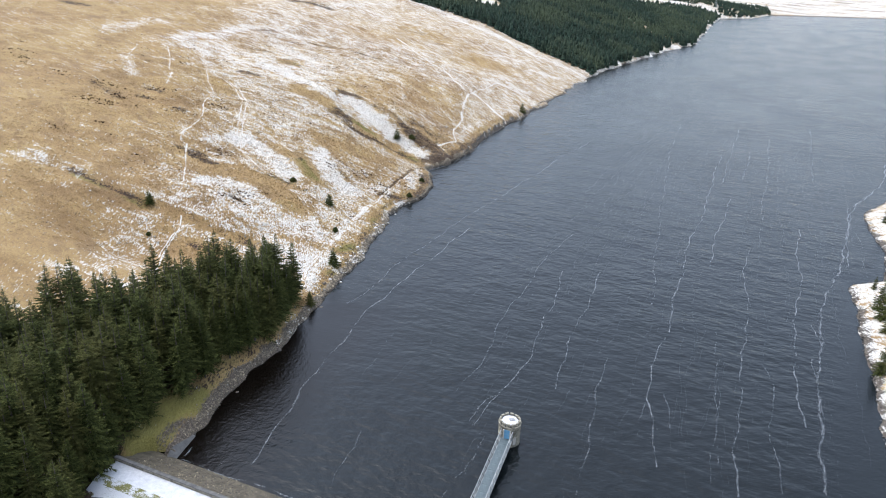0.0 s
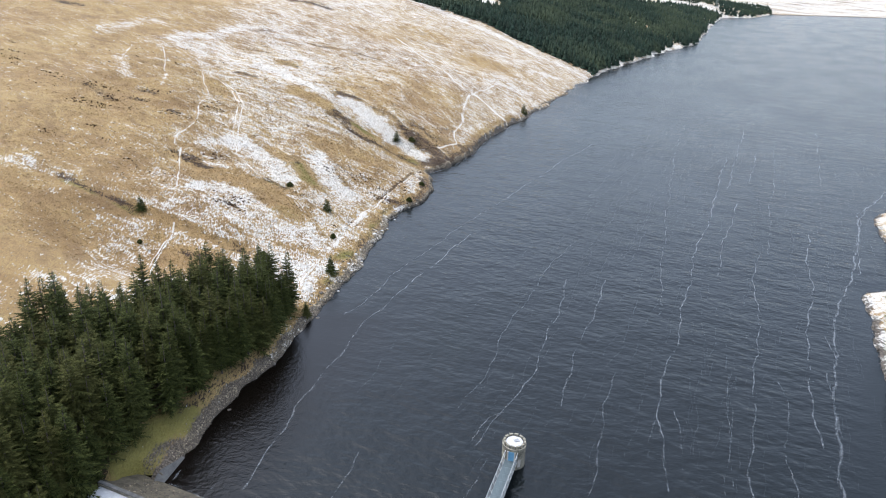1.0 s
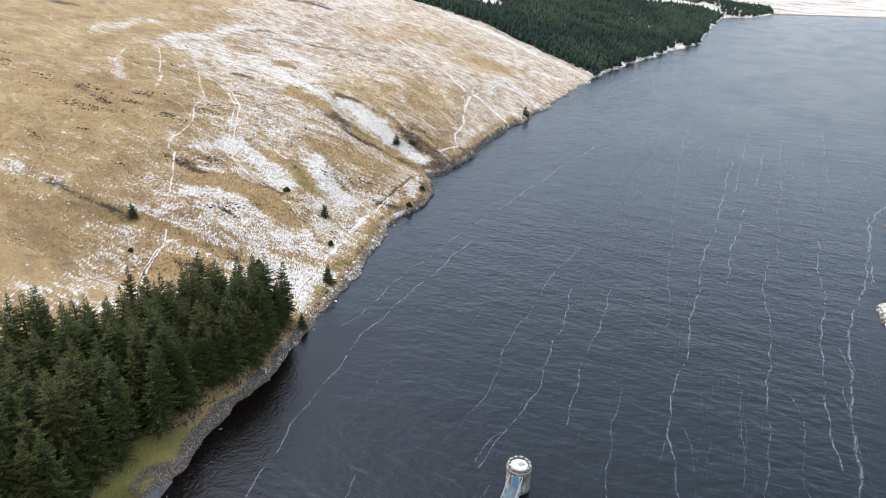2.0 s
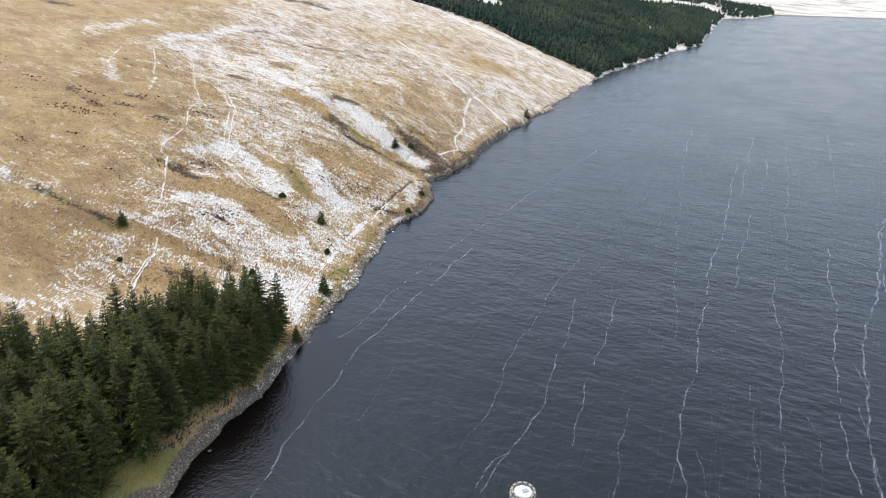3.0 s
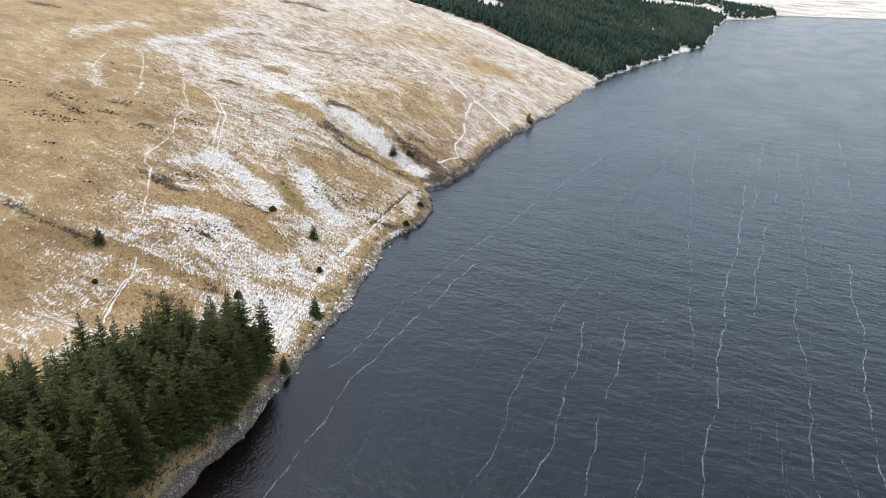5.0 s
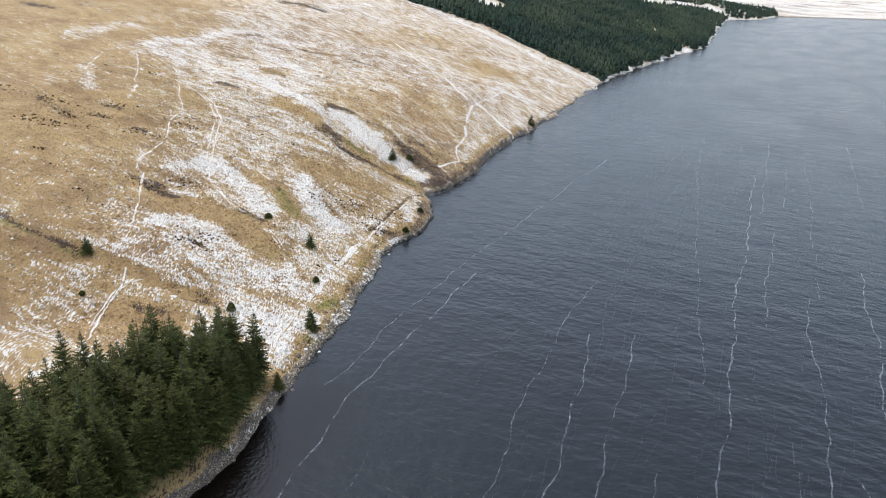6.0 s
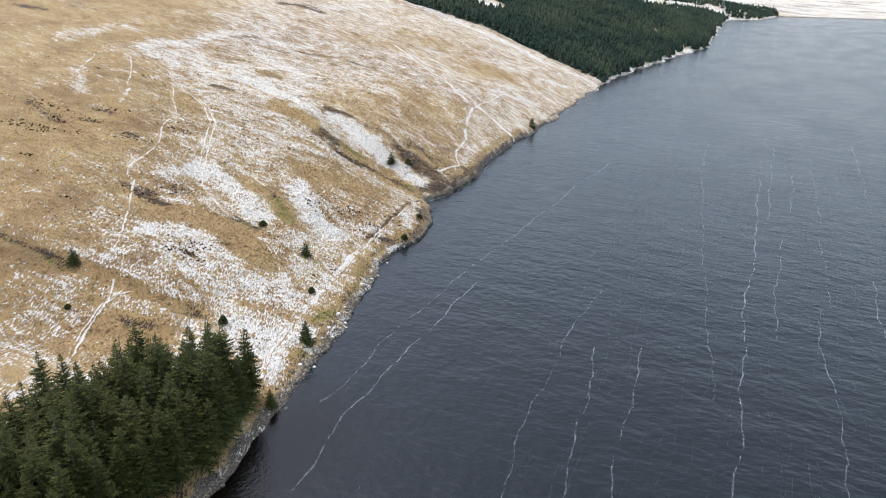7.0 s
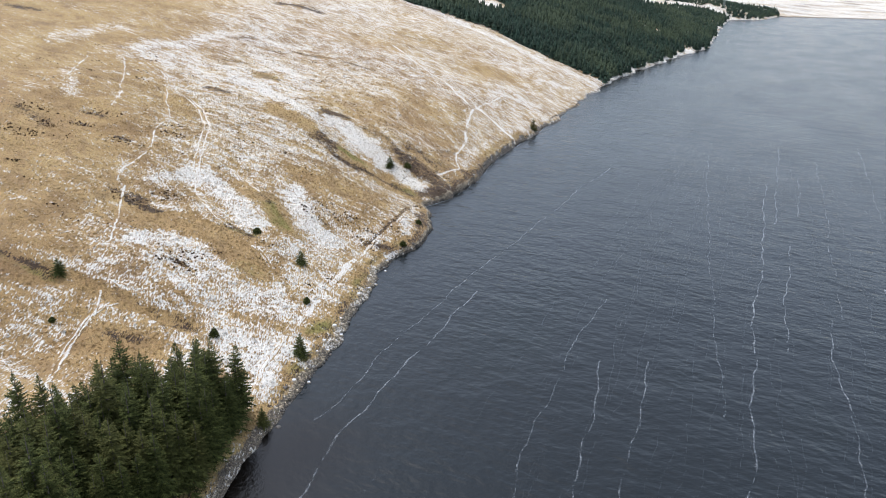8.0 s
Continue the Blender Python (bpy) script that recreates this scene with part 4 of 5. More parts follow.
def trodden(name, chain, width, strength, label, seed, step=1.2):
    """A draped strip that carries the ground's own cover of grass and snow."""
    rng = np.random.RandomState(seed)
    TRODDEN.append((chain, width))
    pts = []
    for (ax, ay), (bx, by) in zip(chain, chain[1:]):
        k = max(1, int(math.hypot(bx - ax, by - ay) / step))
        pts += [(ax + (bx - ax) * i / k, ay + (by - ay) * i / k) for i in range(k)]
    pts.append(chain[-1])
    p = np.array(pts)
    for _ in range(3):
        p[1:-1] = (p[:-2] + p[1:-1] * 2 + p[2:]) / 4
    wob = np.cumsum(rng.normal(0, 0.22, p.shape), 0)
    wob -= np.linspace(0, 1, len(p))[:, None] * wob[-1]
    p = p + wob * 0.6
    t = np.gradient(p, axis=0)
    t /= np.linalg.norm(t, axis=1)[:, None] + 1e-9
    verts, faces, snow = [], [], []
    for i, ((x, y), (tx, ty)) in enumerate(zip(p, t)):
        w = width * 0.62 * rng.uniform(0.6, 1.35)
        here = strength * 1.15 * (0.75 + 0.4 * math.sin(i * 0.35 + seed) * rng.uniform(0, 1))
        for off, c in ((-1.0, 0.12), (-0.5, here), (0.5, here), (1.0, 0.12)):
            qx, qy = x - ty * off * w, y + tx * off * w
            verts.append((qx, qy, ground_z(qx, qy) + (0.14 if abs(off) < 1 else 0.02)))
            snow.append(c)
    for i in range(len(p) - 1):
        faces += [(4 * i + j, 4 * i + j + 1, 4 * i + j + 5, 4 * i + j + 4) for j in range(3)]
    me = mesh_from(name, verts, faces, GROUND)
    zero = np.zeros(len(verts))
    with_fields(me, snow=snow, heath=zero, green=zero, stony=zero)
    return tagged(new(name, me), label, "path", kind="structure")


snow_path = "narrow snow-filled path trodden through moor grass"
trodden("path", [(-97, 275.7), (-94.4, 266.7), (-93.4, 258.9), (-92.9, 249.7), (-93.9, 243), (-92, 236.5)], 0.6, 0.9, snow_path, 1)
trodden("path", [(-89.4, 235.2), (-88.1, 231.9), (-86.5, 225.3), (-83.6, 218), (-81, 209.4), (-79.2, 201.8), (-78.7, 196.6), (-79, 191.4)], 0.55, 0.85, snow_path, 2)
trodden("path", [(-75.5, 188.5), (-74.1, 183.1), (-75.1, 177.7), (-74.7, 171.7), (-71.7, 161.7), (-69.5, 155.7)], 0.5, 0.95, snow_path, 3)
trodden("path", [(-74.6, 181.7), (-75.7, 177.4), (-75.5, 171), (-73.2, 163.4), (-70, 155.2)], 0.4, 0.8, snow_path, 13)
trodden("path", [(-74, 182.5), (-73, 185), (-70.8, 186.7)], 0.4, 0.5, snow_path, 26)
wheel_track = "wheel track through moor grass, filled with snow"
for off in (-0.85, 0.85):
    trodden("track", [(-111.2 + off, 329.1), (-101.6 + off, 320.9), (-95.1 + off, 313.9), (-87.4 + off, 298.2), (-83 + off, 283.3), (-80.5 + off, 269.6), (-77.8 + off, 257)], 0.5, 1.05, wheel_track, 4)
trodden("path", [(-76.8, 255), (-74.6, 247.6), (-72.5, 243), (-68.2, 236.6), (-64, 231.7), (-61.8, 229.4)], 0.6, 0.85, snow_path, 14)
for off in (-0.6, 0.6):
    trodden("track", [(-50.6 + off, 221), (-47.1 + off, 218.3), (-44.5 + off, 214.5)], 0.5, 0.9, wheel_track, 23)
trodden("path", [(-81, 288.8), (-72, 280)], 0.7, 0.7, snow_path, 15)
trodden("path", [(-67.4, 263.3), (-62.7, 258.9), (-56.7, 251.4)], 0.7, 0.75, snow_path, 16)
trodden("path", [(-151, 344.7), (-143.6, 321), (-136.8, 301.5), (-128.8, 286)], 0.7, 0.6, snow_path, 17)
trodden("path", [(-139, 351), (-133.4, 338.5), (-127.5, 322), (-119.6, 305), (-114, 284)], 0.7, 0.66, snow_path, 18)
trodden("path", [(-124.6, 349), (-117, 340.7), (-107.3, 311.7), (-98.9, 292.5), (-97.2, 276)], 0.6, 0.75, snow_path, 5)
trodden("path", [(-38.7, 513), (-27.2, 494.7), (-15.7, 475.7), (-5.2, 463.9), (1.6, 438.6), (10.9, 418.9)], 1.6, 1.1, snow_path, 6)
trodden("path", [(11.8, 418.5), (9.2, 403.6), (7.8, 385.4), (7.4, 367.2)], 1.5, 0.95, snow_path, 7)
trodden("path", [(6.6, 364.2), (3, 349.4), (3, 339.8), (4.7, 333.7), (-1.1, 324.4), (-4.5, 318)], 1.0, 0.95, snow_path, 21)
trodden("path", [(13.5, 421), (15.7, 427.1), (25.2, 459.4), (34.4, 481.7)], 1.2, 0.95, snow_path, 8)
trodden("path", [(34.4, 481.7), (60.9, 537.9), (81.9, 606.8)], 1.6, 0.6, snow_path, 22)
trodden("path", [(15, 424.5), (22.8, 416.5), (28.6, 408.4), (33.2, 403)], 2.7, 1.3, snow_path, 9)
shore_track = "old shoreline track partly filled with snow"
trodden("track", [(-13.4, 279), (-16.6, 262), (-22.4, 245.8), (-26, 233.5), (-28.7, 217), (-30.2, 209), (-33, 197), (-34.5, 191)], 0.8, 0.66, shore_track, 10)
trodden("track", [(-26.4, 236), (-28, 226), (-29.6, 215.6)], 1.5, 1.0, shore_track, 24)
trodden("track", [(-30, 211), (-31.4, 204), (-32.6, 198)], 1.3, 0.95, shore_track, 25)
trodden("track", [(-35.1, 190), (-36.2, 181.4), (-37.6, 177), (-36.8, 167)], 0.8, 0.8, shore_track, 11)

# ---- tussocks of moor grass, past counting ----
def field_at(field, x, y):
    i, j = np.clip(np.searchsorted(GX, x) - 1, 0, len(GX) - 2), np.clip(np.searchsorted(GY, y) - 1, 0, len(GY) - 2)
    u, v = (x - GX[i]) / (GX[i + 1] - GX[i]), (y - GY[j]) / (GY[j + 1] - GY[j])
    return (field[j, i] * (1 - u) + field[j, i + 1] * u) * (1 - v) + (field[j + 1, i] * (1 - u) + field[j + 1, i + 1] * u) * v


def tussocks(count, x0, x1, y0, y1, low, high, seed):
    """Corners, faces and cover of many low grass tufts that lean downhill."""
    rng = np.random.RandomState(seed)
    x, y = rng.uniform(x0, x1, count), rng.uniform(y0, y1, count)
    ok = (field_at(DD, x, y) > 2.2) & (field_at(wood, x, y) < 0.4) & (field_at(stony, x, y) < 0.3)
    for chain, width in TRODDEN:
        ok &= chain_distance(x, y, chain) > width * 0.6 + 0.35
    x, y = x[ok], y[ok]
    r = low + (high - low) * rng.uniform(0, 1, len(x)) ** 1.6
    h = r * rng.uniform(0.45, 0.95, len(x)) * (0.48 + 0.52 * field_at(west, x, y))
    z = field_at(ZZ, x, y)
    a = rng.uniform(0, math.tau, len(x))[:, None] + np.arange(5) * math.tau / 5
    k = r[:, None] * rng.uniform(0.6, 1.3, a.shape)
    ring = np.stack([x[:, None] + k * np.cos(a), y[:, None] + k * np.sin(a), np.repeat(z[:, None] - 0.12, 5, 1)], -1)
    ring[..., 2] = field_at(ZZ, ring[..., 0].ravel(), ring[..., 1].ravel()).reshape(a.shape) - 0.08
    top = np.stack([x + r * rng.uniform(-0.2, 0.5, len(x)), y - r * rng.uniform(-0.2, 0.4, len(x)), z + h], -1)
    verts = np.concatenate([ring, top[:, None]], 1).reshape(-1, 3)
    base = np.arange(len(x))[:, None, None] * 6
    tri = np.stack([np.arange(5), (np.arange(5) + 1) % 5, np.full(5, 5)], -1)[None]
    fields = {}
    for name, field in (("snow", cover), ("heath", heath), ("green", green), ("stony", stony)):
        f = np.repeat(field_at(field, x, y)[:, None], 6, 1)
        if name == "snow":
            f = f + 0.06
            f[:, 5] -= rng.uniform(0.0, 0.36, len(x))
        fields[name] = f.ravel()
    return verts, (base + tri).reshape(-1, 3), fields


for name, *args in (("grass_tussocks", 48000, -135, -12, 158, 335, 0.16, 0.52, 41), ("bank_tussocks", 7000, -58, -27, 88, 172, 0.12, 0.4, 43), ("far_grass_tussocks", 30000, -235, 60, 170, 480, 0.25, 0.75, 42)):
    verts, faces, fields = tussocks(*args)
    me = mesh_from(name, verts.tolist(), faces.tolist(), GROUND)
    with_fields(me, **fields)
    tagged(new(name, me), "green and tan grass tufts on the lake bank" if name == "bank_tussocks" else "tufts of tan moor grass poking through thin snow", "grass", kind="stuff")

# ---- stones and clumps that nobody could count ----
def stone_shape(rng, s, x, y, z, size):
    """A rough eight-cornered stone."""
    a = rng.uniform(0, math.tau)
    ca, sa = math.cos(a), math.sin(a)
    sx, sy, sz = size * rng.uniform(0.7, 1.4), size * rng.uniform(0.6, 1.1), size * rng.uniform(0.4, 0.8)
    n = len(s.v)
    for dz, k in ((-0.5, 0.85), (0.5, 0.6)):
        for ux, uy in ((-0.5, -0.5), (0.5, -0.5), (0.5, 0.5), (-0.5, 0.5)):
            px, py = ux * sx * k * rng.uniform(0.7, 1.25), uy * sy * k * rng.uniform(0.7, 1.25)
            s.v.append((x + px * ca - py * sa, y + px * sa + py * ca, z + dz * sz * rng.uniform(0.8, 1.2)))
    s.f += [tuple(n + i for i in q) for q in ((4, 5, 6, 7), (0, 1, 5, 4), (1, 2, 6, 5), (2, 3, 7, 6), (3, 0, 4, 7))]


def along(chain, rng):
    """A random place on a line of points, and the way out of the water there."""
    lengths = [math.dist(a, b) for a, b in zip(chain, chain[1:])]
    k = rng.choice(len(lengths), p=np.array(lengths) / sum(lengths))
    (ax, ay), (bx, by) = chain[k], chain[k + 1]
    u, l = rng.uniform(0, 1), lengths[k]
    return ax + (bx - ax) * u, ay + (by - ay) * u, -(by - ay) / l, (bx - ax) / l


rng = np.random.RandomState(15)
s, wet = Shape(), Shape()
for i in range(11000):
    x, y, ox, oy = along(SHORE_NEAR, rng)
    off = rng.normal(0.8, 0.75) if y < 165 else rng.normal(0.6, 0.75) if y < 235 else rng.normal(0.25, 0.35)
    x, y = x + ox * off, y + oy * off
    size = 0.09 + (0.22 if y < 165 else 0.55) * rng.uniform(0, 1) ** 3
    z = ground_z(x, y)
    if z > -0.45 and y > 105.5 + 0.4 * off:
        stone_shape(rng, wet if z + rng.normal(0, 0.08) < (0.1 if y < 165 else 0.2 if y < 235 else 0.6) else s, x, y, z + 0.05, size)
for i in range(1100):
    x, y, ox, oy = along(SHORE_FAR[:8], rng)
    off = rng.normal(0.3, 0.35)
    x, y = x + ox * off, y + oy * off
    if ground_z(x, y) > -0.5:
        stone_shape(rng, wet if rng.uniform(0, 1) < 0.65 else s, x, y, ground_z(x, y) + 0.1, 0.2 + 0.6 * rng.uniform(0, 1) ** 3)
for i in range(800):
    x, y, ox, oy = along(SHORE_RIGHT[4:], rng)
    x, y = x + ox * rng.normal(0.0, 0.25), y + oy * rng.normal(0.0, 0.25)
    stone_shape(rng, wet, x, y, ground_z(x, y) + 0.05, 0.15 + 0.5 * rng.uniform(0, 1) ** 2)
for i in range(3000):
    a, n = rng.uniform(-4, 45), rng.uniform(0, 6.2)
    x, y = DAM_O[0] + DAM_U[0] * a + DAM_N[0] * n, DAM_O[1] + DAM_U[1] * a + DAM_N[1] * n
    stone_shape(rng, wet if rng.uniform(0, 1) < 0.75 else s, x, y, max(0.02 + n * 0.364, ground_z(x, y)), 0.08 + 0.2 * rng.uniform(0, 1) ** 2)
tagged(new("wet_shore_stones", wet.mesh("wet_shore_stones", WET_STONE)), "dark wet stones at the water's edge", "stones", kind="stuff")
tagged(new("shore_stones", s.mesh("shore_stones", STONE)), "grey and brown stones along the waterline", "stones", kind="stuff")


def boulder(x, y, size, seed, capped):
    rock = STONE if capped else WET_STONE
    rng = np.random.RandomState(seed)
    bm = bmesh.new()
    bmesh.ops.create_icosphere(bm, subdivisions=2, radius=size / 2)
    for v in bm.verts:
        v.co *= 1 + 0.35 * noise.noise(v.co * (1.6 / size) + Vector((seed * 3.1, 0, 0)))
        v.co.z *= 0.65
    me = bpy.data.meshes.new("boulder")
    bm.to_mesh(me)
    bm.free()
    me.materials.append(rock)
    z = max(ground_z(x, y), -0.25)
    b = thing("boulder", "dark grey boulder on the stony shore" if not capped else "grey boulder with a cap of snow by the water", "boulder", (x, y, z + 0.1), rng.uniform(0, 360))
    part("rock", me, b)
    if capped:
        top = bmesh.new()
        bmesh.ops.create_icosphere(top, subdivisions=2, radius=size * 0.34)
        for v in top.verts:
            v.co.z = v.co.z * 0.22 + size * 0.28
            v.co.xy *= 1 + 0.25 * noise.noise(v.co * (2.0 / size))
        cap = bpy.data.meshes.new("snow_cap")
        top.to_mesh(cap)
        top.free()
        cap.materials.append(SNOW)
        part("snow_cap", cap, b, "cap of white snow")


BARE_BOULDERS = [(-30.6, 161.0, 1.2), (-22.6, 212.0, 1.4), (-28.5, 181, 1.0), (-31.6, 172, 1.0), (-23.5, 203, 1.0), (-40.6, 121.5, 0.9), (-36.0, 138.5, 1.0), (-25.3, 188.0, 0.8), (-10.5, 255, 1.2)]
SNOWY_BOULDERS = [(-24.2, 196.5, 1.3), (-26.0, 189.0, 1.1), (-17.5, 241, 1.2), (-26.0, 198.4, 1.5), (-27.1, 191.1, 1.3), (-22.6, 216.9, 1.6), (-20.5, 222.4, 1.2), (-30.5, 174.9, 1.3), (-27.9, 176.6, 1), (-17.4, 236.1, 1), (-25.2, 202.9, 0.9), (-19.2, 226.2, 1), (-27.9, 186.4, 0.8)]
for k, (x, y, size) in enumerate(BARE_BOULDERS + SNOWY_BOULDERS):
    boulder(x, y, size, k + 1, k >= len(BARE_BOULDERS))

# dead heather, rushes and tussocks that break the grass
rng = np.random.RandomState(23)
s = Shape()
HEATHS = [(-32.7, 255, 4, 6), (-23.9, 249.7, 3, 4), (-40.1, 252.7, 3, 4), (-48, 310, 9, 6), (-40, 304, 8, 5), (-7, 316, 7, 7), (-103, 570, 16, 6), (-83, 229, 6, 3), (-65, 203, 3, 2), (-8, 285, 5, 14), (-168, 279, 6, 9), (-15, 265, 4, 12), (-135, 262, 20, 5),
         (-25, 250, 6, 6)]
PATCHES = [(-129, 247, 5, 2), (-132, 268, 5, 2), (-116, 265, 4, 2), (-122.5, 250, 3, 1.5), (-102, 261, 4, 1.5), (-116, 277, 5, 1.5), (-122, 259, 3, 1.5), (-91, 277, 2, 1), (-31, 254, 7, 4), (-9, 327, 10, 8), (-14, 314, 7, 4),
         (-66, 210, 4, 2), (-77, 237, 5, 2), (-48, 310, 5, 3), (-35, 305, 14, 3), (10, 335, 5, 16), (-45, 215, 18, 10), (-60, 280, 25, 18), (-100, 270, 30, 30), (-125, 330, 35, 35), (-30, 360, 25, 30), (-70, 400, 40, 40), (-150, 300, 25, 30), (-110, 215, 25, 15), (-60, 345, 25, 12)]
for zx, zy, rx, ry in HEATHS + PATCHES:
    for i in range(int(40 + 0.03 * rx * ry)):
        if i % 9 == 0:
            hx, hy = zx + rng.normal(0, 0.6) * rx, zy + rng.normal(0, 0.6) * ry
        x, y = hx + rng.normal(0, 2.0), hy + rng.normal(0, 1.0)
        if ground_z(x, y) < 0.5:
            continue
        z, r, h = ground_z(x, y) - 0.05, 0.1 + 0.36 * rng.uniform(0, 1) ** 2.2, rng.uniform(0.2, 0.55)
        n = len(s.v)
        for j in range(6):
            a = math.tau * j / 6 + rng.uniform(-0.3, 0.3)
            k = r * rng.uniform(0.6, 1.3)
            s.v.append((x + 1.2 * k * math.cos(a), y + k * math.sin(a), z + (0 if j % 2 else h * 0.35)))
        s.v.append((x, y, z + h))
        s.f += [(n + j, n + (j + 1) % 6, n + 6) for j in range(6)]
tagged(new("heather_clumps", s.mesh("heather_clumps", HEATHER)), "dark clumps of dead heather among the moor grass", "heather", kind="stuff")

# ---- foam drawn out by the wind ----
WIND = Vector((0.39, 0.92))
rng = np.random.RandomState(31)


def foam_line(s, chain, dense, wide, fleck):
    phase = rng.uniform(0, 10)
    run = 0.0
    for (ax, ay), (bx, by) in zip(chain, chain[1:]):
        l = math.dist((ax, ay), (bx, by))
        tx, ty = (bx - ax) / l, (by - ay) / l
        count = int(l * dense * 1.7)
        for i in range(count):
            u = rng.uniform(0, 1)
            d = run + u * l
            gap = 0.6 + 0.5 * math.sin(d * 0.21 + phase) * math.sin(d * 0.083 + 2 * phase) + 0.32 * math.sin(d * 0.9 + 2 * math.sin(d * 0.37))
            if rng.uniform(0, 1) > gap - max(0.0, ay - 300) / 250:
                continue
            stray = rng.uniform(0, 1) > 0.82
            spread = wide * (1.5 if stray else 0.3)
            off = rng.normal(0, spread) + 0.4 * math.sin(d * 0.13 + phase) + 0.24 * math.sin(d * 0.47 + phase * 3) + 0.08 * math.sin(d * 1.3 + phase * 5)
            x, y = ax + (bx - ax) * u - ty * off, ay + (by - ay) * u + tx * off
            a = rng.normal(0, 0.35)
            wx, wy = tx * math.cos(a) - ty * math.sin(a), tx * math.sin(a) + ty * math.cos(a)
            k = (0.55 if stray else 1.0) * (1 + max(0.0, y - 130) / 260)
            p, q = fleck * k * rng.uniform(0.3, 1.3), fleck * k * rng.uniform(0.06, 0.2)
            n = len(s.v)
            for k, m in ((-0.5, 0.1), (-0.1, 0.55), (0.5, 0.15), (0.2, -0.5)):
                s.v.append((x + wx * p * k - wy * q * m, y + wy * p * k + wx * q * m, 0.02 + 0.01 * rng.uniform(0, 1)))
            s.f.append((n + 3, n + 2, n + 1, n))
        run += l


s, faint = Shape(), Shape()
foam_line(s, [(-31.3, 99.3), (-31.1, 106.1), (-29.4, 114), (-27.7, 124.3), (-24.2, 136), (-21.3, 146.5), (-20, 158.4), (-15.7, 166.7), (-11.1, 177.4), (-6, 189.5), (-0.8, 201.2), (1, 208.3), (9.4, 224)], 17, 0.27, 0.3)
foam_line(s, [(-24, 163.3), (-19.8, 172.1), (-14.3, 188.8), (-4.3, 209.1), (2.3, 225.7), (15, 248.6), (23.1, 265.2), (39.5, 296.7), (53.1, 325.3), (76.5, 366.8)], 9, 0.25, 0.3)
foam_line(s, [(-16.5, 129.2), (-12.9, 140.7), (-9.8, 151.8)], 4, 0.3, 0.24)
foam_line(s, [(7.5, 113.1), (9.7, 119.5), (12.4, 123.5), (14.3, 127.7), (16.7, 131.3), (20.8, 138), (23.7, 147.4), (26.5, 159.3), (29.7, 167.4), (36, 189.6)], 13, 0.24, 0.3)
foam_line(s, [(3.7, 124.6), (7, 131.6), (10.6, 138.3), (12.7, 144.5), (15.3, 156), (18.7, 166.6), (24.1, 178.7), (30.8, 196.4), (45.9, 227.7)], 8, 0.25, 0.28)
foam_line(s, [(25.2, 126.7), (28.9, 139.5), (31.4, 150.2), (34.6, 157.4), (40, 168.2), (43.9, 180.4), (46.4, 190.5)], 10, 0.26, 0.3)
foam_line(s, [(23.7, 94.7), (28.6, 109.1), (33.1, 122.4), (34.2, 127.3), (38.8, 140.2)], 9, 0.22, 0.28)
foam_line(s, [(39.4, 102.8), (44.4, 126.2), (47.4, 133.2), (51.5, 145), (54.4, 149.5), (58.4, 159.2), (62.3, 170), (71.2, 189.2), (77.4, 208.4), (89.2, 232.1), (102.6, 261.5), (121.8, 307.4), (139.7, 347.9)], 15, 0.28, 0.32)
foam_line(s, [(81.5, 197.2), (88.6, 213.6), (94.9, 227.8), (108.8, 256.1), (115.1, 269.3)], 11, 0.24, 0.32)
foam_line(s, [(51, 104.4), (54.4, 115), (57.4, 122.3), (60.2, 130.5), (65.3, 141.9)], 6, 0.22, 0.26)
foam_line(s, [(52.2, 95.8), (55.8, 107.7), (62.7, 124.1), (68.4, 138.2), (74.9, 150.9), (83, 171.6), (91.4, 194.4), (100.5, 214.8)], 12, 0.26, 0.3)
foam_line(s, [(60, 97), (62.1, 102.3), (65.9, 117), (69.3, 123), (73.5, 134.8), (74.2, 138.6)], 9, 0.24, 0.28)
foam_line(s, [(73.1, 116), (76.3, 126.5), (80.6, 139), (89.3, 156.5), (97.1, 172.7), (107.4, 192.3), (117.2, 216.3), (127.1, 236)], 15, 0.28, 0.32)
foam_line(s, [(67.6, 97), (71, 107.6), (75.6, 116.1), (81.5, 128.4), (91.2, 147.7), (97.8, 162), (113.2, 186.1), (128.9, 209.1), (145.4, 237.9), (158.6, 261.6), (192, 297.7), (219, 340), (300, 470)], 21, 0.46, 0.33)
foam_line(s, [(92.4, 149.9), (93.3, 154.5), (95.7, 160.6)], 10, 0.2, 0.3)
foam_line(s, [(46.1, 114.5), (47, 121.7), (47.6, 126.4)], 7, 0.22, 0.26)
foam_line(s, [(56.7, 169.5), (66.8, 203.4), (82.5, 253.2), (116, 355.4), (143, 426.5)], 5, 0.3, 0.3)
foam_line(s, [(119.2, 291), (139.7, 337.6), (168.4, 401.1), (187.8, 442.6)], 8, 0.26, 0.34)
foam_line(s, [(104.6, 215.1), (122.6, 257.6), (147.5, 310.8), (181.5, 389.8)], 5, 0.26, 0.32)
foam_line(s, [(132.3, 300.5), (160.6, 362.1)], 6, 0.26, 0.34)
foam_line(s, [(160.8, 296.2), (183.9, 343.8), (221.8, 424.7)], 6, 0.26, 0.34)
foam_line(s, [(1.4, 93.5), (4.8, 100), (9.8, 110)], 7, 0.24, 0.28)
foam_line(s, [(6.9, 114.1), (10.2, 121.9), (13.2, 123.7)], 10, 0.2, 0.28)
foam_line(s, [(38.2, 111.7), (42.4, 123.2)], 6, 0.22, 0.26)
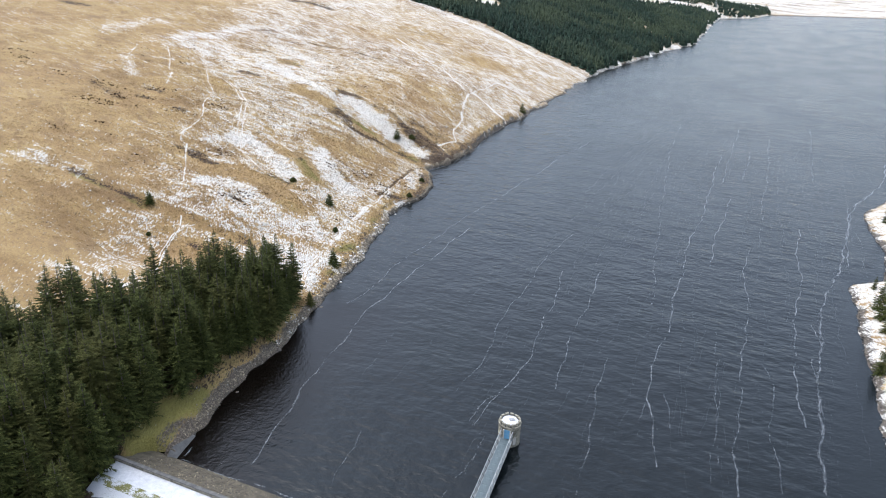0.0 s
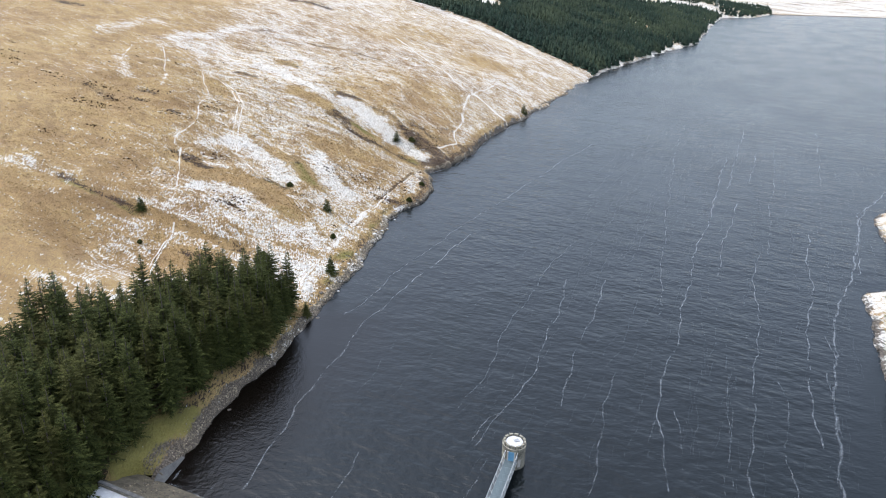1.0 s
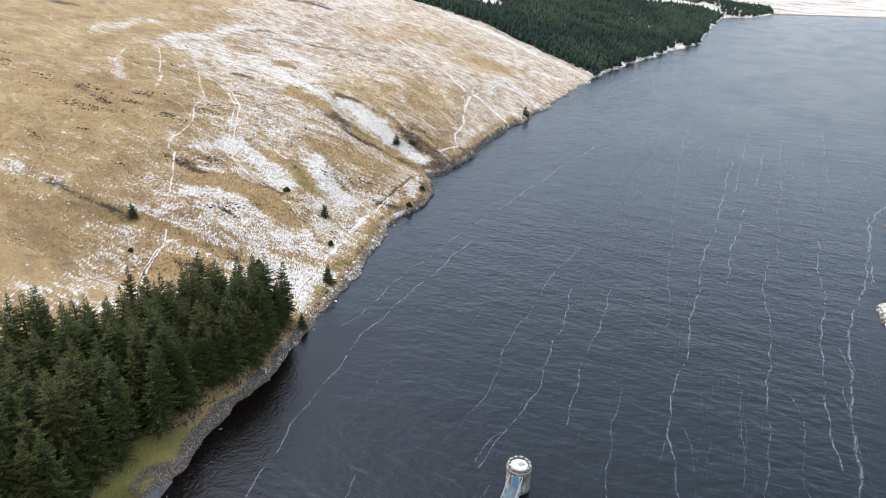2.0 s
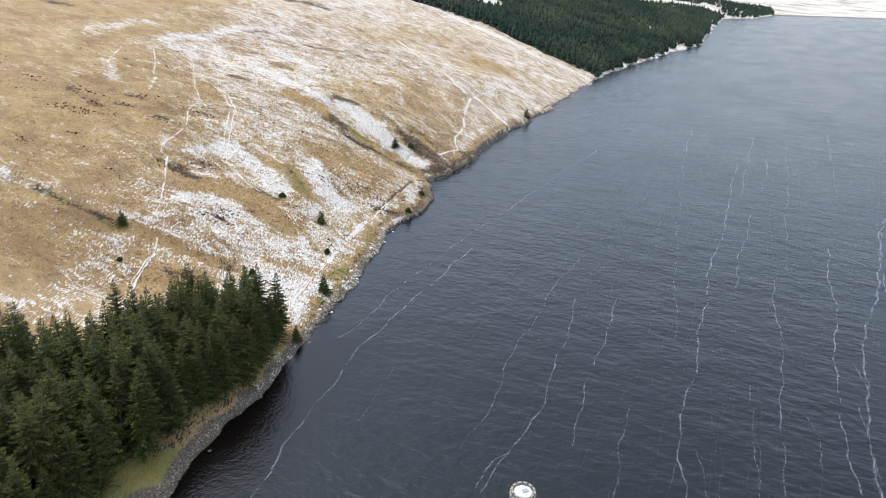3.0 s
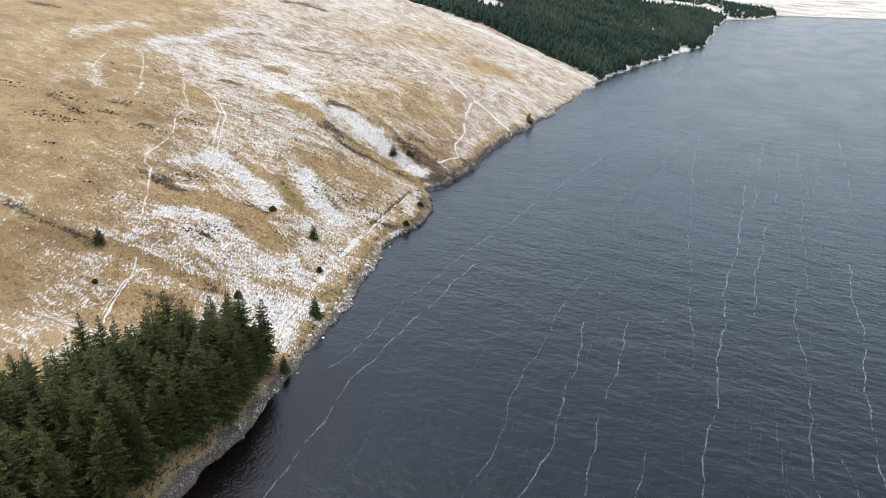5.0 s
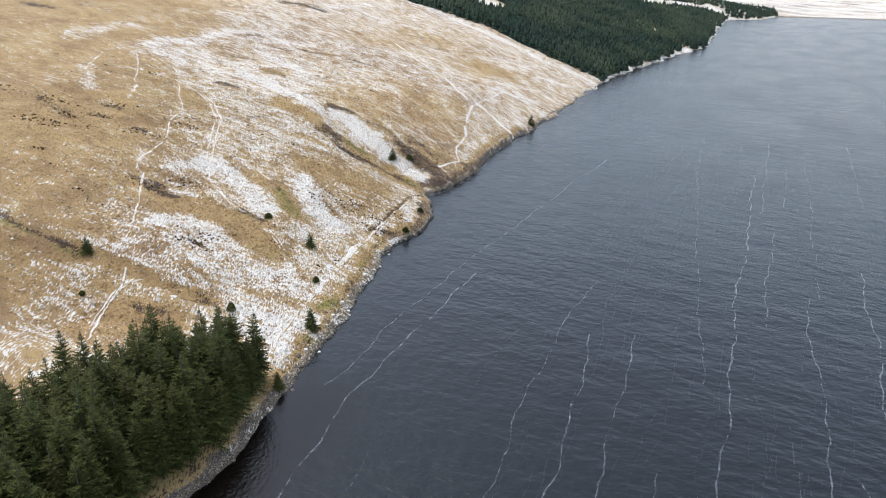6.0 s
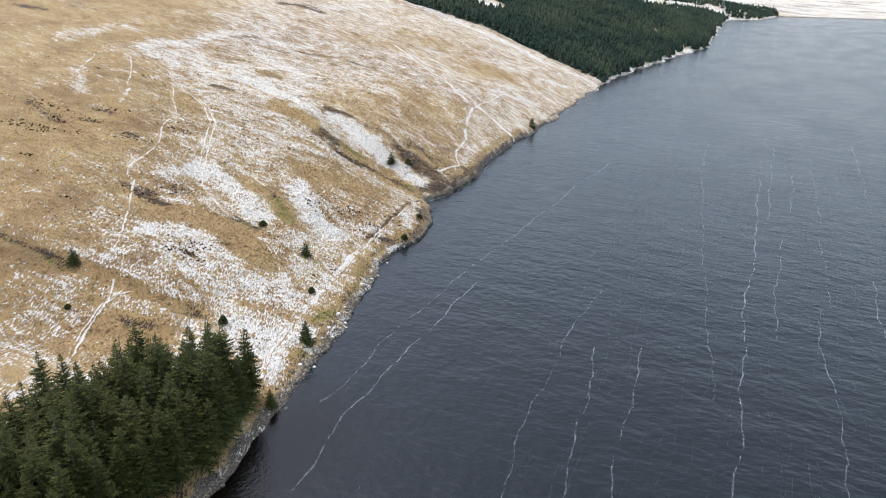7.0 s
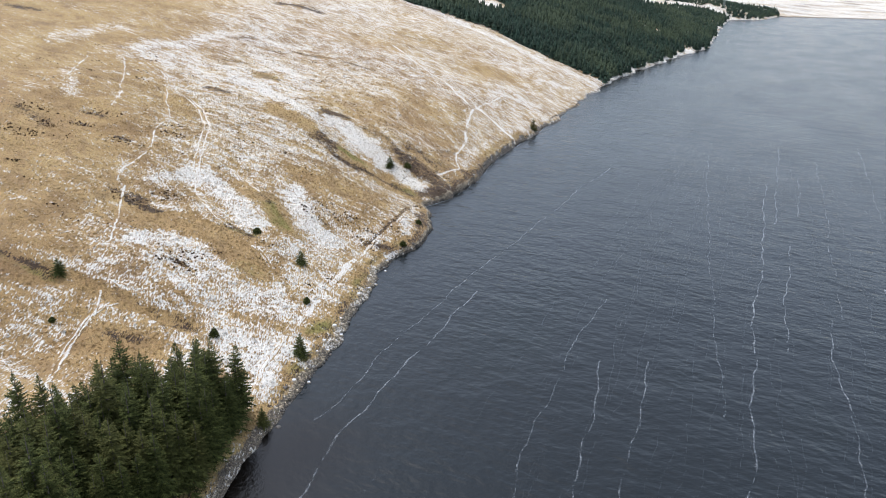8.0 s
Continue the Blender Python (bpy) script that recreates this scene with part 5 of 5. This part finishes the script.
foam_line(s, [(174.6, 278.9), (155.4, 255.5), (139.8, 227.2), (125.8, 201.7)], 13, 0.3, 0.33)
foam_line(s, [(87.4, 143.2), (79.6, 125.2), (74.4, 112.3)], 12, 0.3, 0.3)
foam_line(s, [(69.1, 154.9), (60.3, 130), (53.3, 111.1), (48.1, 98.9)], 4, 0.24, 0.26)
foam_line(s, [(-16.7, 95.4), (-15.7, 100.9), (-14, 110.3)], 8, 0.22, 0.28)
foam_line(s, [(-37.7, 99), (-35.9, 102)], 6, 0.22, 0.28)
dam_water = [(DAM_O[0] + DAM_U[0] * k + 0.25, DAM_O[1] + DAM_U[1] * k + 0.5) for k in (0.5, 8, 16, 30)]
foam_line(s, dam_water, 14, 0.25, 0.3)
foam_line(s, [(-43.6, 101.2), (-43.2, 103.5)], 20, 0.3, 0.3)
rim = [(x + 0.8, y - 0.6) for x, y in SHORE_NEAR[17:] + SHORE_FAR[1:7]]
foam_line(s, rim, 12, 0.35, 0.36)
for i in range(230):
    # faint parallel lines over the whole lake
    y0 = rng.uniform(80, 340)
    x0 = rng.uniform(-25, 110) + 0.42 * (y0 - 90)
    if y0 > 200:
        x0 = max(x0, 0.28 * (y0 - 200) - 10)
    l, turn = rng.uniform(25, 90) * (1 + y0 / 300), rng.normal(0, 0.04)
    tx, ty = WIND.x + turn, WIND.y
    chain = [(x0 + tx * l * k / 4 + rng.normal(0, 0.7), y0 + ty * l * k / 4) for k in range(5)]
    chain = [p for p in chain if in_lake(np.array([p[0] - 3]), np.array([p[1]]))[0] and in_lake(np.array([p[0] + 3]), np.array([p[1]]))[0]]
    if len(chain) > 1:
        foam_line(faint, chain, rng.uniform(1.4, 4.6), 0.22, rng.uniform(0.16, 0.3))
tagged(new("thin_foam_streaks", faint.mesh("thin_foam_streaks", THIN_FOAM)), "faint broken streaks of foam on dark water", "foam", kind="stuff")
tagged(new("foam_streaks", s.mesh("foam_streaks", FOAM)), "white streaks of foam drawn out along the wind", "foam", kind="stuff")

# ---- the dam ----
def on_dam(s, n, z):
    return (DAM_O[0] + DAM_U[0] * s + DAM_N[0] * n, DAM_O[1] + DAM_U[1] * s + DAM_N[1] * n, z)


def dam_strip(name, profile, s0, s1, mat, parent, label="", step=4.0):
    """A body of one cross-section (across, height) run along the dam."""
    k = max(2, int((s1 - s0) / step))
    s = Shape()
    m = len(profile)
    for i in range(k + 1):
        for n, z in profile:
            s.v.append(on_dam(s0 + (s1 - s0) * i / k, n, z))
    for i in range(k):
        s.f += [(i * m + j, i * m + (j + 1) % m, (i + 1) * m + (j + 1) % m, (i + 1) * m + j) for j in range(m)]
    s.f += [tuple(range(m - 1, -1, -1)), tuple(k * m + j for j in range(m))]
    return part(name, s.mesh(name, mat), parent, label)


dam = tagged(new("dam"), "low earth dam with stone-pitched face and snowy crest", "dam", kind="structure")
PITCHING = speckled("stone_pitching", (0.03, 0.026, 0.017), (0.14, 0.118, 0.078), 0.8, 0.9, 0.8, distance=0.15)


def snowy_grass(name, bare):
    """Mossy grass that shows through patchy snow."""
    m, t, b = material(name, 0.85)
    p = coords(t)
    patch, fine = noise_tex(t, p, 0.55, 5, 0.65), noise_tex(t, p, 5.0, 4, 0.7)
    grass = mix(t, fine, (0.06, 0.07, 0.012), (0.24, 0.22, 0.07))
    f = maths(t, "ADD", maths(t, "MULTIPLY", patch, 0.6), maths(t, "MULTIPLY", fine, 0.4))
    t.links.new(mix(t, smooth(t, f, bare - 0.05, bare + 0.04), grass, mix(t, fine, (0.42, 0.43, 0.445), (0.66, 0.665, 0.67))), b.inputs["Base Color"])
    bump(t, b, f, 0.6, 0.1)
    return m


VERGE, SLOPE = snowy_grass("patchy_snow_on_verge", 0.52), snowy_grass("thin_snow_on_grass_slope", 0.42)
dam_strip("upstream_face", [(-3, -1.8), (-0.2, -0.05), (6.4, 2.35), (6.4, -1.8)], -8.0, 140, PITCHING, dam, "stone-pitched sloping face")
dam_strip("crest_road", [(6.95, -1), (6.95, 2.42), (10.2, 2.38), (10.2, -1)], -6.6, 140, SNOW, dam, "road covered in white snow")
dam_strip("verge", [(10.2, -1), (10.2, 2.42), (11.1, 2.47), (12.0, 2.25), (12.0, -1)], -6.4, 140, VERGE, dam, "strip of frosted green grass")
dam_strip("downstream_slope", [(12.0, -1), (12.0, 2.25), (24, -3.2), (24, -4.5)], -6.3, 140, SLOPE, dam, "snow-covered grass slope")
wall = tagged(new("parapet_wall"), "low dark stone parapet wall along the dam's crest", "wall", kind="structure")
s0 = -7.0
while s0 < 130:
    dam_strip("wall_block", [(6.42, 1.2), (6.42, 3.0), (6.92, 3.0), (6.92, 1.2)], s0, s0 + 3.96, MASONRY, wall, step=4)
    dam_strip("coping", [(6.34, 3.0), (6.36, 3.12), (6.98, 3.12), (7.0, 3.0)], s0, s0 + 3.97, COPING, wall, "dark coping stone", step=4)
    s0 += 4.0

# a concrete apron where the dam's face meets the bank
CONCRETE = speckled("worn_concrete", (0.05, 0.05, 0.047), (0.125, 0.122, 0.115), 0.9, 0.85, 0.2)
apron = Shape()
for k in range(9):
    u = k / 8
    x, y, wide = -45.15 + 1.1 * u, 100.4 + 6.5 * u, 1.3 * (1 - u) ** 1.2 + 0.35
    for off in (-0.5, -0.1, wide * 0.5, wide):
        px, py = x - off * 0.97, y + off * 0.12
        apron.v.append((px, py, -0.5 if off < -0.2 else max(0.03, ground_z(px, py)) + (0.06 if off < 0 else 0.2)))
for k in range(8):
    apron.f += [(4 * k + j, 4 * k + j + 1, 4 * k + j + 5, 4 * k + j + 4) for j in range(3)]
tagged(new("concrete_apron", apron.mesh("concrete_apron", CONCRETE, True)), "smooth grey concrete apron between the dam and the bank", "apron", kind="structure")

# ---- the intake tower ----
TOWER, TOWER_R, TOWER_H = (13.85, 108.8), 1.96, 4.7
tower = thing("intake_tower", "round weathered stone intake tower with a snow-covered roof", "tower", (*TOWER, 0))
rng = np.random.RandomState(41)
part("core", Shape().rings([(TOWER_R - 0.12, -3.5), (TOWER_R - 0.12, TOWER_H - 0.15)], 32).mesh("core", MORTAR), tower)
shaft = Shape()
courses, blocks = 13, 17
for c in range(courses):
    z0 = -0.9 + (TOWER_H + 0.35) * c / courses
    h = (TOWER_H + 0.35) / courses - 0.035
    for i in range(blocks):
        a = math.tau * (i + (0.5 if c % 2 else 0)) / blocks
        w = math.tau * TOWER_R / blocks - 0.03
        deep = rng.uniform(-0.03, 0.05)
        shaft.box(pose((TOWER_R - 0.12 + deep) * math.cos(a), (TOWER_R - 0.12 + deep) * math.sin(a), z0 + h / 2, 0, 0, math.degrees(a)), 0.34, w, h)
part("shaft", shaft.mesh("shaft", MASONRY), tower)
part("string_course", Shape().rings([(TOWER_R, TOWER_H - 0.62), (TOWER_R + 0.16, TOWER_H - 0.55), (TOWER_R + 0.16, TOWER_H - 0.38), (TOWER_R, TOWER_H - 0.34)], 32, False).mesh("string_course", MASONRY), tower)
part("roof_snow", Shape().rings([(TOWER_R - 0.42, TOWER_H - 0.5), (TOWER_R - 0.42, TOWER_H - 0.08), (TOWER_R - 0.62, TOWER_H - 0.02), (0.05, TOWER_H)], 8).mesh("roof_snow", SNOW), tower, "white snow on the flat roof")
merlon = Shape().box(pose(0, 0, 0.18), 0.28, 0.68, 0.5).box(pose(0, 0, 0.45), 0.33, 0.72, 0.06).mesh("merlon", MASONRY)
for i in range(12):
    a = math.tau * (i + 0.5) / 12
    part("merlon", merlon, tower, at=pose((TOWER_R - 0.17) * math.cos(a), (TOWER_R - 0.17) * math.sin(a), TOWER_H - 0.25 + rng.uniform(-0.04, 0.04), 0, 0, math.degrees(a)))
hatch = part("hatch", Shape().box(pose(0, 0, 0.06), 0.95, 0.75, 0.14).box(pose(0, 0, 0.15), 0.85, 0.65, 0.04).mesh("hatch", HATCH), tower, "dark iron roof hatch", at=pose(0.35, 0.1, TOWER_H - 0.02, 0, 0, 25))
part("hatch_handle", Shape().bar((-0.15, -0.28, 0.2), (0.15, -0.28, 0.2), 0.04, 0.04).mesh("hatch_handle", STEEL), hatch)
BRIDGE_TURN = math.degrees(math.atan2(-20.0, -6.6))
facing = pose(0, 0, 0, 0, 0, BRIDGE_TURN)
door = part("door", Shape().box(pose(TOWER_R + 0.06, 0, 1.05), 0.1, 1.0, 2.0).mesh("door", BLUE), tower, "faded blue door", at=facing @ pose(0, 0, 1.7))
part("door_handle", Shape().bar((TOWER_R + 0.13, 0.32, 1.0), (TOWER_R + 0.13, 0.32, 1.2), 0.04, 0.04).mesh("door_handle", STEEL), door)
for side in (-0.62, 0.62):
    part("door_jamb", Shape().box(pose(TOWER_R + 0.05, side, 1.05), 0.26, 0.22, 2.2).mesh("door_jamb", PALE), tower, "pale dressed stone", at=facing @ pose(0, 0, 1.6))
window = Shape().box(pose(TOWER_R + 0.06, 0, 0.75), 0.12, 0.55, 1.3)
for i in range(5):
    a = math.pi * (i + 0.5) / 5
    window.box(pose(TOWER_R + 0.06, 0.2 * math.cos(a), 1.4 + 0.2 * math.sin(a)), 0.12, 0.2, 0.18)
part("blocked_window", window.mesh("blocked_window", PALE), tower, "pale arched blocked-up window", at=pose(0, 0, 0.5, 0, 0, BRIDGE_TURN + 42))
for a in (20, 140):
    part("window_slit", Shape().box(pose(TOWER_R + 0.04, 0, 2.0), 0.1, 0.24, 0.9).mesh("window_slit", HATCH), tower, "dark narrow slit", at=pose(0, 0, 0, 0, 0, BRIDGE_TURN + a * 1.0))

# ---- the footbridge ----
LONG, WIDE, DECK_Z, RAIL = 38.0, 2.05, 1.9, 1.85
bridge = thing("footbridge", "grey steel lattice footbridge from the dam to the tower", "footbridge", (TOWER[0] + (TOWER_R - 0.1) * math.cos(radians(BRIDGE_TURN)), TOWER[1] + (TOWER_R - 0.1) * math.sin(radians(BRIDGE_TURN)), DECK_Z), BRIDGE_TURN)
panel_long = 1.9
panels = int(LONG / panel_long)
deck = Shape().box(pose(panel_long / 2, 0, 0), panel_long - 0.03, WIDE, 0.07).mesh("deck_panel", DECKING)
post = Shape().box(pose(0, 0, RAIL / 2 - 0.1), 0.08, 0.08, RAIL + 0.2).mesh("post", STEEL)
brace_a = Shape().bar((0, 0, -0.1), (panel_long, 0, RAIL), 0.05, 0.06).mesh("brace", STEEL)
brace_b = Shape().bar((0, 0, RAIL), (panel_long, 0, -0.1), 0.05, 0.06).mesh("brace", STEEL)
beam = Shape().bar((0, -WIDE / 2, -0.16), (0, WIDE / 2, -0.16), 0.1, 0.16).mesh("cross_beam", STEEL)
chord = Shape().bar((0, 0, 0), (LONG, 0, 0), 0.1, 0.1).mesh("chord", STEEL)
rail = Shape().bar((0, 0, 0), (LONG, 0, 0), 0.05, 0.05).mesh("rail", STEEL)
for i in range(panels):
    part("deck_panel", deck, bridge, at=pose(i * panel_long, 0, 0))
    part("cross_beam", beam, bridge, at=pose(i * panel_long, 0, 0))
    for side in (-1, 1):
        part("post", post, bridge, at=pose(i * panel_long, side * (WIDE / 2 + 0.06), 0))
        part("brace", brace_a, bridge, at=pose(i * panel_long, side * (WIDE / 2 + 0.09), 0))
        part("brace", brace_b, bridge, at=pose(i * panel_long, side * (WIDE / 2 + 0.03), 0))
for side in (-1, 1):
    part("top_chord", chord, bridge, at=pose(0, side * (WIDE / 2 + 0.06), RAIL))
    part("bottom_chord", chord, bridge, at=pose(0, side * (WIDE / 2 + 0.06), -0.1))
    part("hand_rail", rail, bridge, at=pose(0, side * (WIDE / 2 + 0.04), RAIL * 0.52))
for x in (13.0, 26.0):
    for side in (-0.6, 0.6):
        part("pier", Shape().rings([(0.2, -6.5), (0.17, -0.2)], 10).mesh("pier", STEEL), bridge, "steel leg standing in the water", at=pose(x, side, 0))

# ---- a pylon beyond the far forest ----
px, py = 690, 1935
pylon = thing("lattice_pylon", "thin grey steel lattice power pylon far away", "pylon", (px, py, ground_z(px, py)))
mast = Shape()
for sx, sy in ((-1, -1), (1, -1), (1, 1), (-1, 1)):
    mast.bar((sx * 3, sy * 3, -1), (sx * 0.5, sy * 0.5, 30), 0.3, 0.3)
for k in range(6):
    w0, w1, z0, z1 = 3 - 0.42 * k, 3 - 0.42 * (k + 1), 5 * k, 5 * k + 5
    for a in range(4):
        c, d = [(-1, -1), (1, -1), (1, 1), (-1, 1)][a], [(1, -1), (1, 1), (-1, 1), (-1, -1)][a]
        mast.bar((c[0] * w0, c[1] * w0, z0), (d[0] * w1, d[1] * w1, z1), 0.2, 0.2)
part("mast", mast.mesh("mast", STEEL), pylon)
for z in (20, 25, 29):
    part("cross_arm", Shape().bar((-5, 0, z), (5, 0, z), 0.35, 0.35).mesh("cross_arm", STEEL), pylon)
